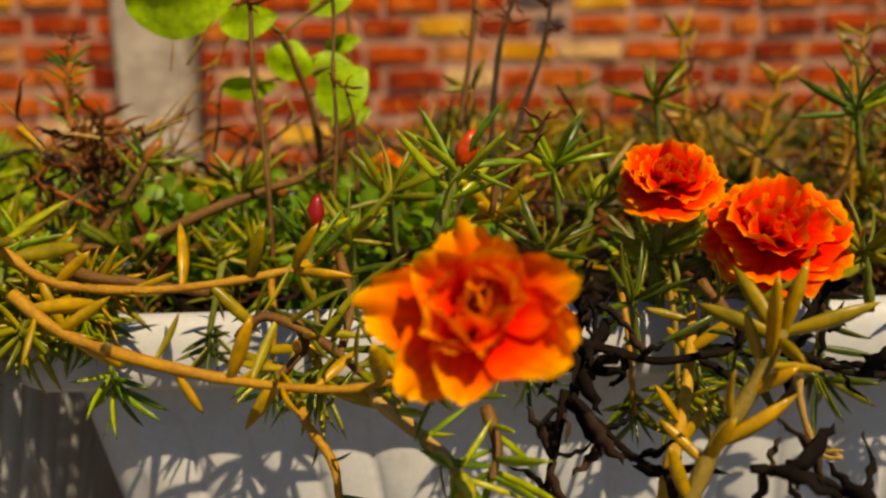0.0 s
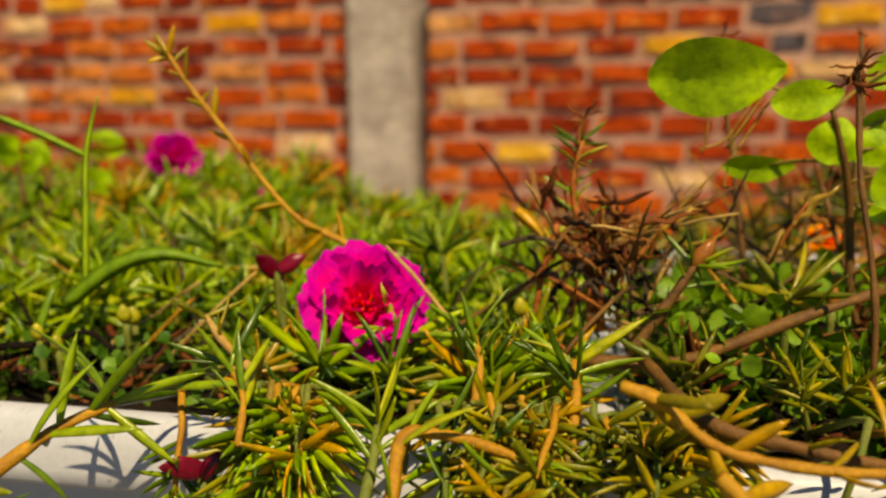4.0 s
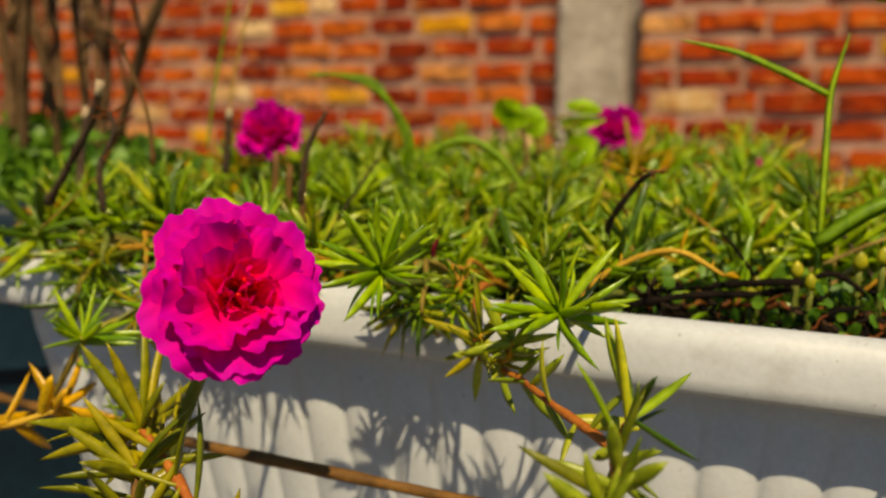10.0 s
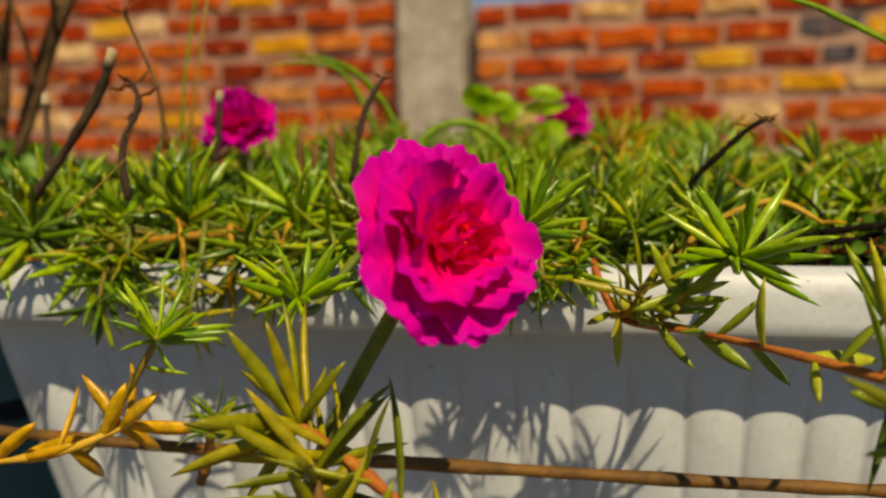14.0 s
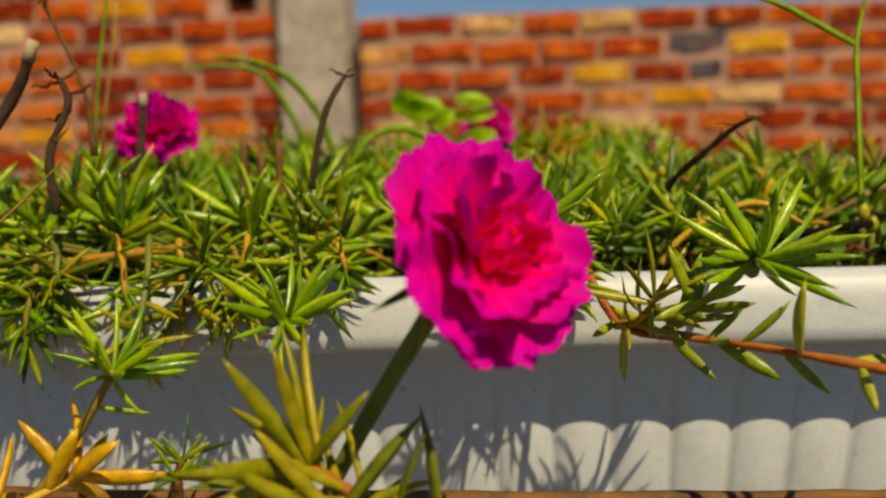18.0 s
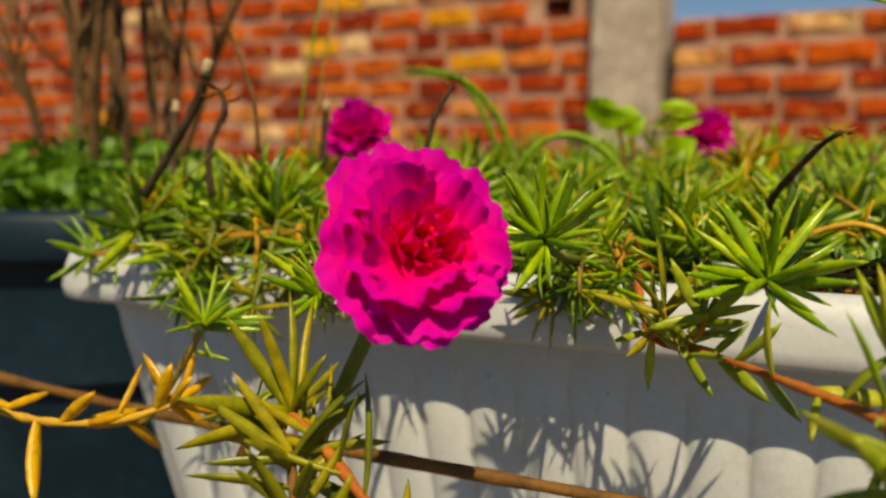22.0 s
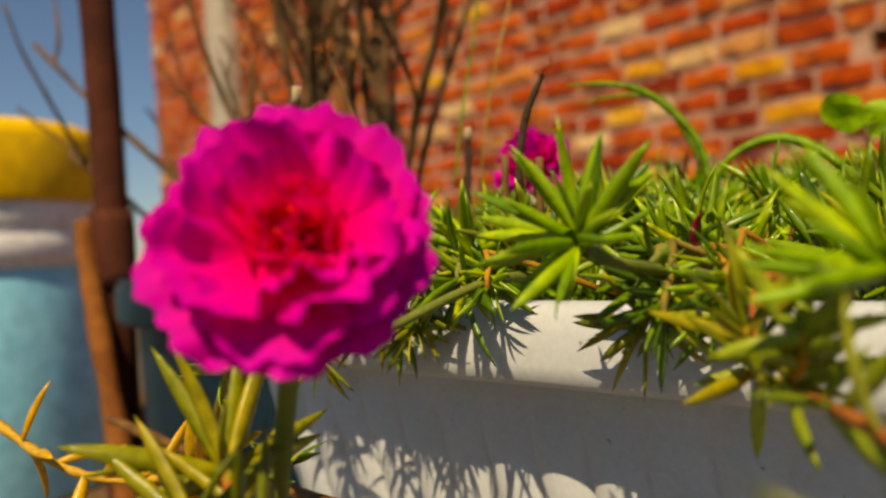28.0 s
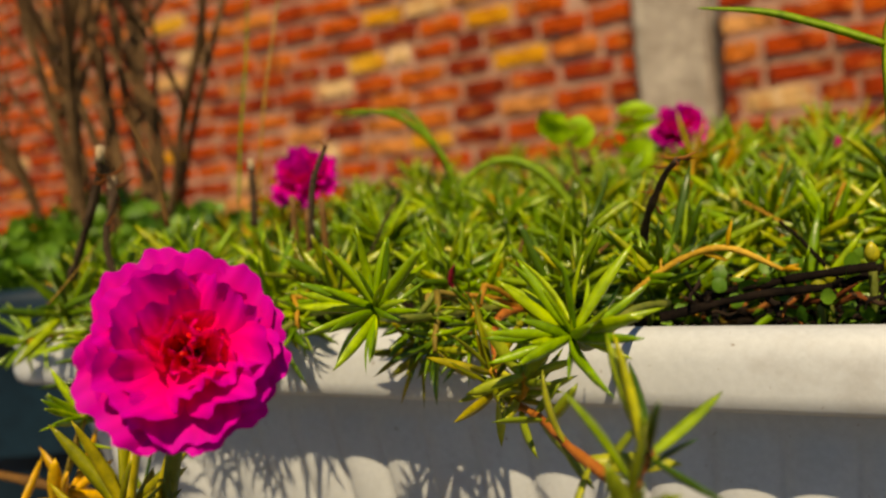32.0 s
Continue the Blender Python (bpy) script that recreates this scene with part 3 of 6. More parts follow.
def bloom(label, at, axis, radius, kind, stem, closed=0, loose=0):
    """A double bloom on its stem: a cup of stamens with rings of petals about it."""
    COUNT[0] += 1
    rnd = random.Random(COUNT[0] * 13 + 5)
    axis = Vector(axis).normalized()
    base = Vector(stem[0])
    top = thing("moss_rose", base, label, "moss rose", kind + " moss rose blooms")
    foot = Vector(at) - axis * radius * (0.35 if closed else 0.14)
    line = [p - base for p in smooth_line(list(stem) + [foot - axis * radius * 0.25, foot], 4)]
    part("stem", mesh_of("stem", *tube(line, 0.0012, 0.0013), "stem_green"), top)
    turn = frame_of(axis, rnd.uniform(0, 6.28))
    verts, faces = [], []
    for k in range(7):
        a, p = k * 2.39996, 0.05 + 0.45 * (k / 7) ** 0.5
        d = Vector((math.sin(p) * math.cos(a), math.sin(p) * math.sin(a), math.cos(p)))
        v2, f2 = tube([Vector((0, 0, 0)), d * 0.22, d * rnd.uniform(0.26, 0.32) + Vector((0.03, 0.02, 0)), d * rnd.uniform(0.34, 0.42)], 0.014, 0.022, 5)
        faces += [tuple(i + len(verts) for i in f) for f in f2]
        verts += v2
    heart = part("flower", mesh_of("stamens", verts, faces, "stamen_red"), top, "red stamens in the heart of the bloom", place(foot - base, turn, radius))
    if closed:
        rings = ((7, 1.00, 112, 7), (7, 1.02, 90, 7), (6, 0.95, 66, 8), (5, 0.86, 42, 8), (4, 0.78, 18, 9))
    elif loose:
        rings = ((5, 1.08, 92, 5), (5, 0.98, 74, 5), (6, 0.84, 56, 6), (5, 0.62, 38, 6), (4, 0.46, 20, 6))
    else:
        rings = ((7, 1.04, 88, 0), (6, 1.00, 78, 0), (6, 0.92, 66, 1), (5, 0.80, 52, 7), (5, 0.64, 38, 8), (4, 0.50, 26, 8))
    for j, (cnt, size, polar, form) in enumerate(rings):
        for k in range(cnt):
            az = 2 * math.pi * (k + 0.5 * (j % 2)) / cnt + rnd.uniform(-0.34, 0.34)
            po = radians(polar + rnd.uniform(-15, 15))
            d = Vector((math.sin(po) * math.cos(az), math.sin(po) * math.sin(az), math.cos(po)))
            z = d
            y = Vector((-math.sin(az), math.cos(az), 0))
            x = y.cross(z)
            local = Matrix((x, y, z)).transposed() @ Matrix.Rotation(rnd.uniform(-0.16, 0.16), 3, 'Z')
            s = size * rnd.uniform(0.84, 1.06)
            part("petal", petal_mesh(kind + "_heart" if kind == "magenta" and j > 3 and not closed else kind, form), heart, m=Matrix.Translation((0, 0, -0.02 * j)) @ local.to_4x4() @ Matrix.Diagonal((-s, s, s, 1)))
    for d, s in rosette_dirs(-axis, 9, rnd, 35, 95):
        w = (d - axis * 0.2).normalized()
        part("leaf", leaf_mesh("green" if kind == "magenta" else "olive", rnd.randrange(4)), top, m=place(foot - base - axis * radius * 0.22, frame_of(w, rnd.uniform(-0.5, 0.5)), radius * 0.95 * s))
    return top


def lone_bud(label, at, kind, size, axis):
    """A bud on a short stalk."""
    base = Vector(at) - Vector((0, -0.002, 0.022))
    top = thing("moss_rose_bud", base, label, "flower bud")
    ax = Vector(axis).normalized()
    foot = Vector(at) - ax * size * 0.5 - base
    line = smooth_line([Vector((0, 0, 0)), foot * 0.55 - ax * 0.002, foot], 4)
    part("stem", mesh_of("stem", *tube(line, 0.0007, 0.0008), "stem_green"), top)
    part("bud", bud_mesh(kind), top, m=place(foot, frame_of(ax), size))


def blade(label, pts, width, pal):
    """A grass blade: a folded, tapering strip with thickness."""
    base = Vector(pts[0])
    line = [p - base for p in smooth_line(pts, 6)]
    n = len(line)
    verts, faces = [], []
    for i, p in enumerate(line):
        d = (line[min(i + 1, n - 1)] - line[max(i - 1, 0)]).normalized()
        side = d.cross(Vector((0.2, -1, 0.15)))
        side.normalize()
        up = side.cross(d)
        w = width * 0.5 * math.sin(math.pi * (0.28 + 0.70 * i / (n - 1))) ** 0.7
        t = width * 0.08
        verts += [p - side * w - up * w * 0.3, p + up * t, p + side * w - up * w * 0.3, p - up * t * 2]
    for i in range(n - 1):
        for k in range(4):
            a, b = i * 4 + k, i * 4 + (k + 1) % 4
            faces.append((a, b, b + 4, a + 4))
    faces += [(3, 2, 1, 0), tuple(range(4 * n - 4, 4 * n))]
    ob = new("grass_blade", mesh_of("grass_blade", verts, faces, "leaf_" + pal))
    ob.matrix_basis = Matrix.Translation(base)
    return tagged(ob, label, "grass")


def oval_leaf(seed):
    """A broad leaf with a fold along its midrib and a low relief of veins, unit length along x, face towards -y."""
    verts, faces = [], []
    rows_, cols = 12, 8
    for i in range(rows_ + 1):
        v = i / rows_
        w = 0.5 * math.sin(math.pi * (0.015 + 0.97 * v) ** 0.85) ** 0.72
        for k in range(cols + 1):
            u = 2 * k / cols - 1
            verts.append(Vector((v - 0.5, -0.10 * abs(u) * w + 0.05 * math.sin(6 * v + seed) - 0.003 * math.sin(26 * v - 9 * abs(u)), w * u)))
    for i in range(rows_):
        for k in range(cols):
            a = i * (cols + 1) + k
            faces.append((a, a + 1, a + cols + 2, a + cols + 1))
    return verts, faces


def broad_plant(label, stem, leaves, pal):
    base = Vector(stem[0])
    top = thing("weed", base, label, "weed")
    line = [p - base for p in smooth_line(stem, 6)]
    part("stem", mesh_of("stem", *tube(line, 0.0011, 0.0007), "stem_brown"), top)
    me = mesh_of("broad_leaf", *oval_leaf(1.0), "leaf_" + pal)
    for k, (p, a, b, ang) in enumerate(leaves):
        q = Vector(p) - base
        near = min(line, key=lambda c: (c - q).length)
        stalk = smooth_line([near, near.lerp(q, 0.5) + Vector((0, 0.001, 0.001)), q], 3)
        m = Matrix.Translation(q) @ pose(0, 0, 0, 18 - 9 * (k % 3), -ang, 8 * (k % 3 - 1)) @ Matrix.Diagonal((a, a, b, 1))
        part("leaf", me, top, m=m)
        part("leaf_stalk", mesh_of("leaf_stalk", *tube(stalk, 0.0005, 0.0004, 5), "stem_olive"), top)


# ---------------------------------------------------------------- setting
def block(name, x0, x1, y0, y1, z0, z1, material, bevel=0.004, cuts=0, rough=0.0):
    bm = bmesh.new()
    bmesh.ops.create_cube(bm, size=1, matrix=Matrix.LocRotScale(((x0 + x1) / 2, (y0 + y1) / 2, (z0 + z1) / 2), None, (x1 - x0, y1 - y0, z1 - z0)))
    if cuts:
        bmesh.ops.subdivide_edges(bm, edges=[e for e in bm.edges if abs(e.verts[0].co.z - e.verts[1].co.z) > 0.5 * (z1 - z0)], cuts=cuts)
        for v in bm.verts:
            v.co += Vector((random.uniform(-rough, rough), random.uniform(-rough, rough), 0))
    bmesh.ops.bevel(bm, geom=[e for e in bm.edges if e.calc_face_angle(0) > 0.8], offset=bevel, segments=2, affect='EDGES')
    me = bpy.data.meshes.new(name)
    bm.to_mesh(me)
    bm.free()
    me.materials.append(MATS[material])
    return me


GROUND = -0.42
LEDGE = 0.045
gm = bmesh.new()
bmesh.ops.create_grid(gm, x_segments=24, y_segments=24, size=400)
gme = bpy.data.meshes.new("ground")
gm.to_mesh(gme)
gm.free()
gme.materials.append(MATS["ground_concrete"])
ground = tagged(new("ground", gme), "bare grey brown concrete ground", "ground", kind="structure")
ground.location = (0, 0, GROUND)
ledge = tagged(new("ledge", block("ledge", -1.30, 0.95, 0.005, 0.48, GROUND, LEDGE, "ledge_concrete", 0.006)), "low brown stained concrete ledge under the pots", "ledge", kind="structure")

WALL_Y = 2.7


def pierced(name, x0, x1, z0, z1, hole, material):
    """A wall's backing with one opening broken into it, closed at the back."""
    a, b, c, d = hole
    y0, y1 = WALL_Y + 0.012, WALL_Y + 0.23
    verts, faces = [], []
    for u0, u1, w0, w1, v0 in ((x0, a, z0, z1, y0), (b, x1, z0, z1, y0), (a, b, z0, c, y0), (a, b, d, z1, y0), (a, b, c, d, y1 - 0.05)):
        k = len(verts)
        verts += [Vector((u, v, w)) for v in (v0, y1) for u, w in ((u0, w0), (u1, w0), (u1, w1), (u0, w1))]
        faces += [tuple(k + i for i in f) for f in ((0, 1, 2, 3), (7, 6, 5, 4), (0, 4, 5, 1), (1, 5, 6, 2), (2, 6, 7, 3), (3, 7, 4, 0))]
    return mesh_of(name, verts, faces, material, smooth=False)


HOLE = (-0.915, -0.808, 0.748, 0.826)
wall_left = tagged(new("wall_left", pierced("wall_left", -5.90, -0.725, GROUND, 2.62, HOLE, "mortar")), "tall weathered red brick wall with thick mortar joints", "wall", kind="structure")
wall_right = tagged(new("wall_right", block("wall_right", -0.462, 4.2, WALL_Y + 0.012, WALL_Y + 0.23, GROUND, 0.722, "mortar", 0.012)), "low weathered red brick wall with a rough top course", "wall", kind="structure")
tagged(new("trim", block("trim", -0.497, -0.463, WALL_Y + 0.085, WALL_Y + 0.19, GROUND, 0.71, "joint_concrete", 0.003)), "recessed grey mortar joint beside the concrete pillar", "trim", kind="structure")
tagged(new("pillar_1", block("pillar_1", -0.724, -0.498, WALL_Y - 0.075, WALL_Y + 0.20, GROUND, 2.70, "pillar_concrete", 0.010, 9, 0.004)), "rough grey beige concrete pillar in the brick wall", "pillar", kind="structure")
tagged(new("pillar_2", block("pillar_2", -4.95, -4.68, WALL_Y - 0.075, WALL_Y + 0.20, GROUND, 2.70, "pillar_concrete", 0.010, 9, 0.004)), "rough grey beige concrete pillar in the brick wall", "pillar", kind="structure")


# ---------------------------------------------------------------- planters
def loop_round(x0, x1, y0, y1, r, counts, ribs=0.0):
    """Points round a rounded rectangle, with rounded ribs standing out of it."""
    pts = []
    runs = (((x0 + r, y0), (x1 - r, y0), (0, -1)), ((x1, y0 + r), (x1, y1 - r), (1, 0)), ((x1 - r, y1), (x0 + r, y1), (0, 1)), ((x0, y1 - r), (x0, y0 + r), (-1, 0)))
    for (a, b, nrm), (n, m) in zip(runs, counts + counts):
        a, b, nrm = Vector(a), Vector(b), Vector(nrm)
        for k in range(n):
            f = k / n
            pts.append(a.lerp(b, f) + nrm * ribs * abs(math.sin(math.pi * m * f)) ** 0.55)
        turn = math.atan2(nrm.y, nrm.x)
        c = b - nrm * r
        for k in range(5):
            q = turn + math.pi / 2 * k / 5
            pts.append(c + Vector((math.cos(q), math.sin(q))) * r)
    return pts


def planter(label, x0, x1, y0, y1, bottom, top):
    ob = thing("planter", ((x0 + x1) / 2, (y0 + y1) / 2, bottom), label, "planter", "white planters")
    org = Vector(((x0 + x1) / 2, (y0 + y1) / 2, bottom))
    lip = 0.0150
    counts = [(14 * round((d - 0.03) / 0.0137), round((d - 0.03) / 0.0137)) for d in (x1 - x0, y1 - y0)]

    def skin(levels, ribbed):
        verts, faces, n = [], [], 0
        for inset, z, ribs in levels:
            ix = inset if not ribbed else 0.003 + (inset - 0.0125) * 1.4
            ring = loop_round(x0 + ix, x1 - ix, y0 + inset, y1 - inset, 0.010, counts, ribs)
            n = len(ring)
            verts += [Vector((p.x, p.y, z)) - org for p in ring]
        for i in range(len(levels) - 1):
            for k in range(n):
                a, b = i * n + k, i * n + (k + 1) % n
                faces.append((a, b, b + n, a + n))
        return verts, faces, n

    h = top - lip
    levels = [(0.0125, h + 0.004, 0.0), (0.0150, h - 0.006, 0.0), (0.0153, h - 0.010, 0.0008)]
    levels += [(0.0155 + 0.024 * k / 6, h - 0.012 - (h - 0.012 - bottom) * k / 6, 0.0019) for k in range(7)]
    v, f, n = skin(levels, True)
    f.append(tuple(range(len(v) - n, len(v)))[::-1])
    part("body", mesh_of("body", v, f, "white_plastic"), ob, "fluted white plastic body")
    levels = [(0.0125, h + 0.001, 0), (0.0015, h, 0), (0.0003, h + 0.0012, 0), (0.0, h + 0.004, 0), (0.0006, top - 0.006, 0), (0.0016, top - 0.0020, 0), (0.0034, top - 0.0005, 0),
              (0.0056, top, 0), (0.0078, top - 0.0008, 0), (0.0090, top - 0.003, 0), (0.0100, top - 0.012, 0), (0.0112, top - 0.0168, 0)]
    v, f, n = skin(levels, False)
    part("rim", mesh_of("rim", v, f, "white_plastic"), ob, "smooth white rolled rim")
    return ob


planter("long white plastic planter with a fluted body", -0.208, 0.135, -0.006, 0.232, LEDGE, 0.2325)
planter("white plastic planter with a fluted body and stained rim", 0.147, 0.560, -0.006, 0.232, LEDGE, 0.2315)


def soil_patch(name, x0, x1, y0, y1, z, amp, label, seed):
    nx, ny = int((x1 - x0) / 0.006), int((y1 - y0) / 0.006)
    verts, faces = [], []
    for j in range(ny + 1):
        for i in range(nx + 1):
            x, y = x0 + (x1 - x0) * i / nx, y0 + (y1 - y0) * j / ny
            h = noise.noise(Vector((x * 45 + seed, y * 45, 0))) + 0.6 * noise.noise(Vector((x * 140, y * 140, seed)))
            verts.append(Vector((x, y, z + amp * h)))
    for j in range(ny):
        for i in range(nx):
            a = j * (nx + 1) + i
            faces.append((a, a + 1, a + nx + 2, a + nx + 1))
    return tagged(new(name, mesh_of(name, verts, faces, "soil")), label, "soil", kind="stuff")


soil_patch("soil", -0.190, 0.117, 0.010, 0.214, 0.226, 0.0045, "dark crumbly potting soil in the planter", 3.1)
soil_patch("soil", 0.165, 0.542, 0.010, 0.214, 0.224, 0.0045, "dark crumbly potting soil in the planter", 8.7)


def turned(profile, sides=48):
    """A lathe mesh from (radius, height) pairs."""
    verts, faces = [], []
    for r, z in profile:
        for k in range(sides):
            a = 2 * math.pi * k / sides
            verts.append(Vector((r * math.cos(a), r * math.sin(a), z)))
    for i in range(len(profile) - 1):
        for k in range(sides):
            a, b = i * sides + k, i * sides + (k + 1) % sides
            faces.append((a, b, b + sides, a + sides))
    return verts, faces


TUB = Vector((-0.342, 0.152, LEDGE))
tub = thing("plant_tub", TUB, "round dark navy plastic tub beside the white planter", "plant tub")
part("body", mesh_of("body", *turned([(0.0, 0.002), (0.082, 0.0), (0.085, 0.006), (0.105, 0.172), (0.1055, 0.18)]), "navy_plastic"), tub)
part("rim", mesh_of("rim", *turned([(0.1055, 0.172), (0.114, 0.171), (0.1155, 0.174), (0.1155, 0.188), (0.113, 0.1925), (0.109, 0.1915), (0.106, 0.186), (0.105, 0.12)]), "navy_plastic"), tub, "thick rolled rim")
tv, tf = turned([(0.1049, 0.158), (0.08, 0.166), (0.04, 0.170), (0.0, 0.172)], 40)
tagged(new("soil", mesh_of("soil", [v + TUB for v in tv], tf, "soil")), "dark soil in the round tub", "soil", kind="stuff")

BUCKET = Vector((-0.893, 0.098, LEDGE))
bucket = thing("bucket", BUCKET, "light blue plastic bucket with a yellow lid", "bucket")
part("body", mesh_of("body", *turned([(0.0, 0.002), (0.152, 0.0), (0.156, 0.006), (0.134, 0.205)]), "blue_plastic"), bucket, "light blue plastic side")
part("band", mesh_of("band", *turned([(0.134, 0.203), (0.139, 0.205), (0.1395, 0.232), (0.136, 0.236), (0.1395, 0.240), (0.140, 0.262), (0.137, 0.266)]), "bucket_white"), bucket, "white ribbed upper band")
part("lid", mesh_of("lid", *turned([(0.137, 0.262), (0.1435, 0.262), (0.145, 0.266), (0.1445, 0.318), (0.141, 0.330), (0.128, 0.336), (0.12, 0.331), (0.0, 0.331)]), "yellow_plastic"), bucket, "yellow plastic lid")

STAKE = Vector((-0.452, 0.070, LEDGE))
stake = thing("stake", STAKE, "dark rusty brown stake with a flaking orange lower strip", "stake")
part("pole", mesh_of("pole", *tube(smooth_line([(0, 0, 0), (0.006, 0.001, 0.20), (0.004, 0.002, 0.35), (0.0, 0.0, 0.62)], 8), 0.0098, 0.0090, 10, 0.05), "rust"), stake, "dark rusty pole")
part("collar", mesh_of("collar", *tube([Vector((0.0058, 0.001, 0.188)), Vector((0.006, 0.001, 0.196)), Vector((0.006, 0.001, 0.222)), Vector((0.0058, 0.001, 0.230))], 0.0125, 0.0120, 12, 0.06), "rust"), stake, "thicker rusted collar")
part("strip", mesh_of("strip", *tube(smooth_line([(0.045, -0.016, 0), (0.038, -0.014, 0.08), (0.008, -0.013, 0.19), (0.002, -0.013, 0.225)], 8), 0.0065, 0.0055, 8, 0.12), "rust_orange"), stake, "flaking orange brown strip")


# ---------------------------------------------------------------- bare shrub in the tub
def shrub():
    rnd = random.Random(21)
    base = TUB + Vector((0.0, 0.0, 0.168))
    top = thing("shrub", base, "leafless many stemmed shrub in the round tub", "shrub")

    def limb(start, d, length, r, level):
        pts = [start]
        q = d.normalized()
        for _ in range(4):
            q = (q + Vector((rnd.uniform(-1, 1), rnd.uniform(-1, 1), rnd.uniform(-0.3, 0.6))) * 0.24).normalized()
            pts.append(pts[-1] + q * length / 4)
        line = smooth_line(pts, 3)
        part("limb" if level else "stem", mesh_of("limb", *tube(line, r, r * 0.55, 6, 0.15), "shrub_bark"), top)
        if level < 2:
            for _ in range(5 if level == 0 else 2):
                i = rnd.randrange(4, len(line) - 1)
                w = (q + Vector((rnd.uniform(-1, 1), rnd.uniform(-1, 1), rnd.uniform(-0.1, 0.8))) * 0.8).normalized()
                limb(line[i], w, length * rnd.uniform(0.35, 0.65), r * 0.5, level + 1)

    for k in range(15):
        a = k * 2.39996
        s = rnd.uniform(0.02, 0.20)
        limb(Vector((0.026 * math.cos(a), 0.026 * math.sin(a), 0)), Vector((s * math.cos(a) + rnd.uniform(-0.16, 0.06), s * math.sin(a), 1)), rnd.uniform(0.14, 0.30), rnd.uniform(0.0016, 0.0034), 0)
    limb(Vector((-0.03, -0.03, 0)), Vector((-0.75, -0.32, 0.62)), 0.17, 0.0028, 1)
    limb(Vector((-0.02, -0.03, 0.02)), Vector((-0.70, -0.15, 0.75)), 0.20, 0.0026, 1)
    limb(Vector((0.03, 0.0, 0.02)), Vector((0.65, -0.1, 0.75)), 0.18, 0.0026, 1)


shrub()


# ---------------------------------------------------------------- dense mats of leaves
def joined(name, pieces, label, category):
    """One mesh of many leaf pieces, each a form with a place: real leaves, too many to count."""
    groups = {}
    for mat_name, form, m in pieces:
        groups.setdefault(mat_name, []).append((form, m))
    all_v, all_f, mat_ids, mats_used, off = [], [], [], [], 0
    for mi, (mat_name, items) in enumerate(groups.items()):
        mats_used.append(mat_name)
        for (verts, faces), m in items:
            arr = np.array([tuple(v) for v in verts]) if not isinstance(verts, np.ndarray) else verts
            mm = np.array(m)
            all_v.append(arr @ mm[:3, :3].T + mm[:3, 3])
            all_f += [tuple(i + off for i in f) for f in faces]
            mat_ids += [mi] * len(faces)
            off += len(arr)
    me = bpy.data.meshes.new(name)
    me.from_pydata(np.concatenate(all_v).tolist(), [], all_f)
    for mn in mats_used:
        me.materials.append(MATS[mn])
    me.polygons.foreach_set("material_index", mat_ids)
    me.polygons.foreach_set("use_smooth", [True] * len(me.polygons))
    me.update()
    ob = tagged(new(name, me), label, kind="stuff")
    return tagged(ob, category=category) if category else ob


SMALL = [leaf_form(0.062, 0.10, 31, 5, 5), leaf_form(0.070, -0.08, 32, 5, 5), leaf_form(0.056, 0.20, 33, 5, 5), leaf_form(0.064, 0.30, 34, 5, 5)]
SMALL = [(np.array([tuple(v) for v in vs]), fs) for vs, fs in SMALL]
twig_v, twig_f = tube([Vector((0, 0, 0)), Vector((0.03, 0.02, 0.4)), Vector((0, 0.03, 0.75)), Vector((0, 0, 1.0))], 0.035, 0.025, 5)
TWIG = (np.array([tuple(v) for v in twig_v]), twig_f)


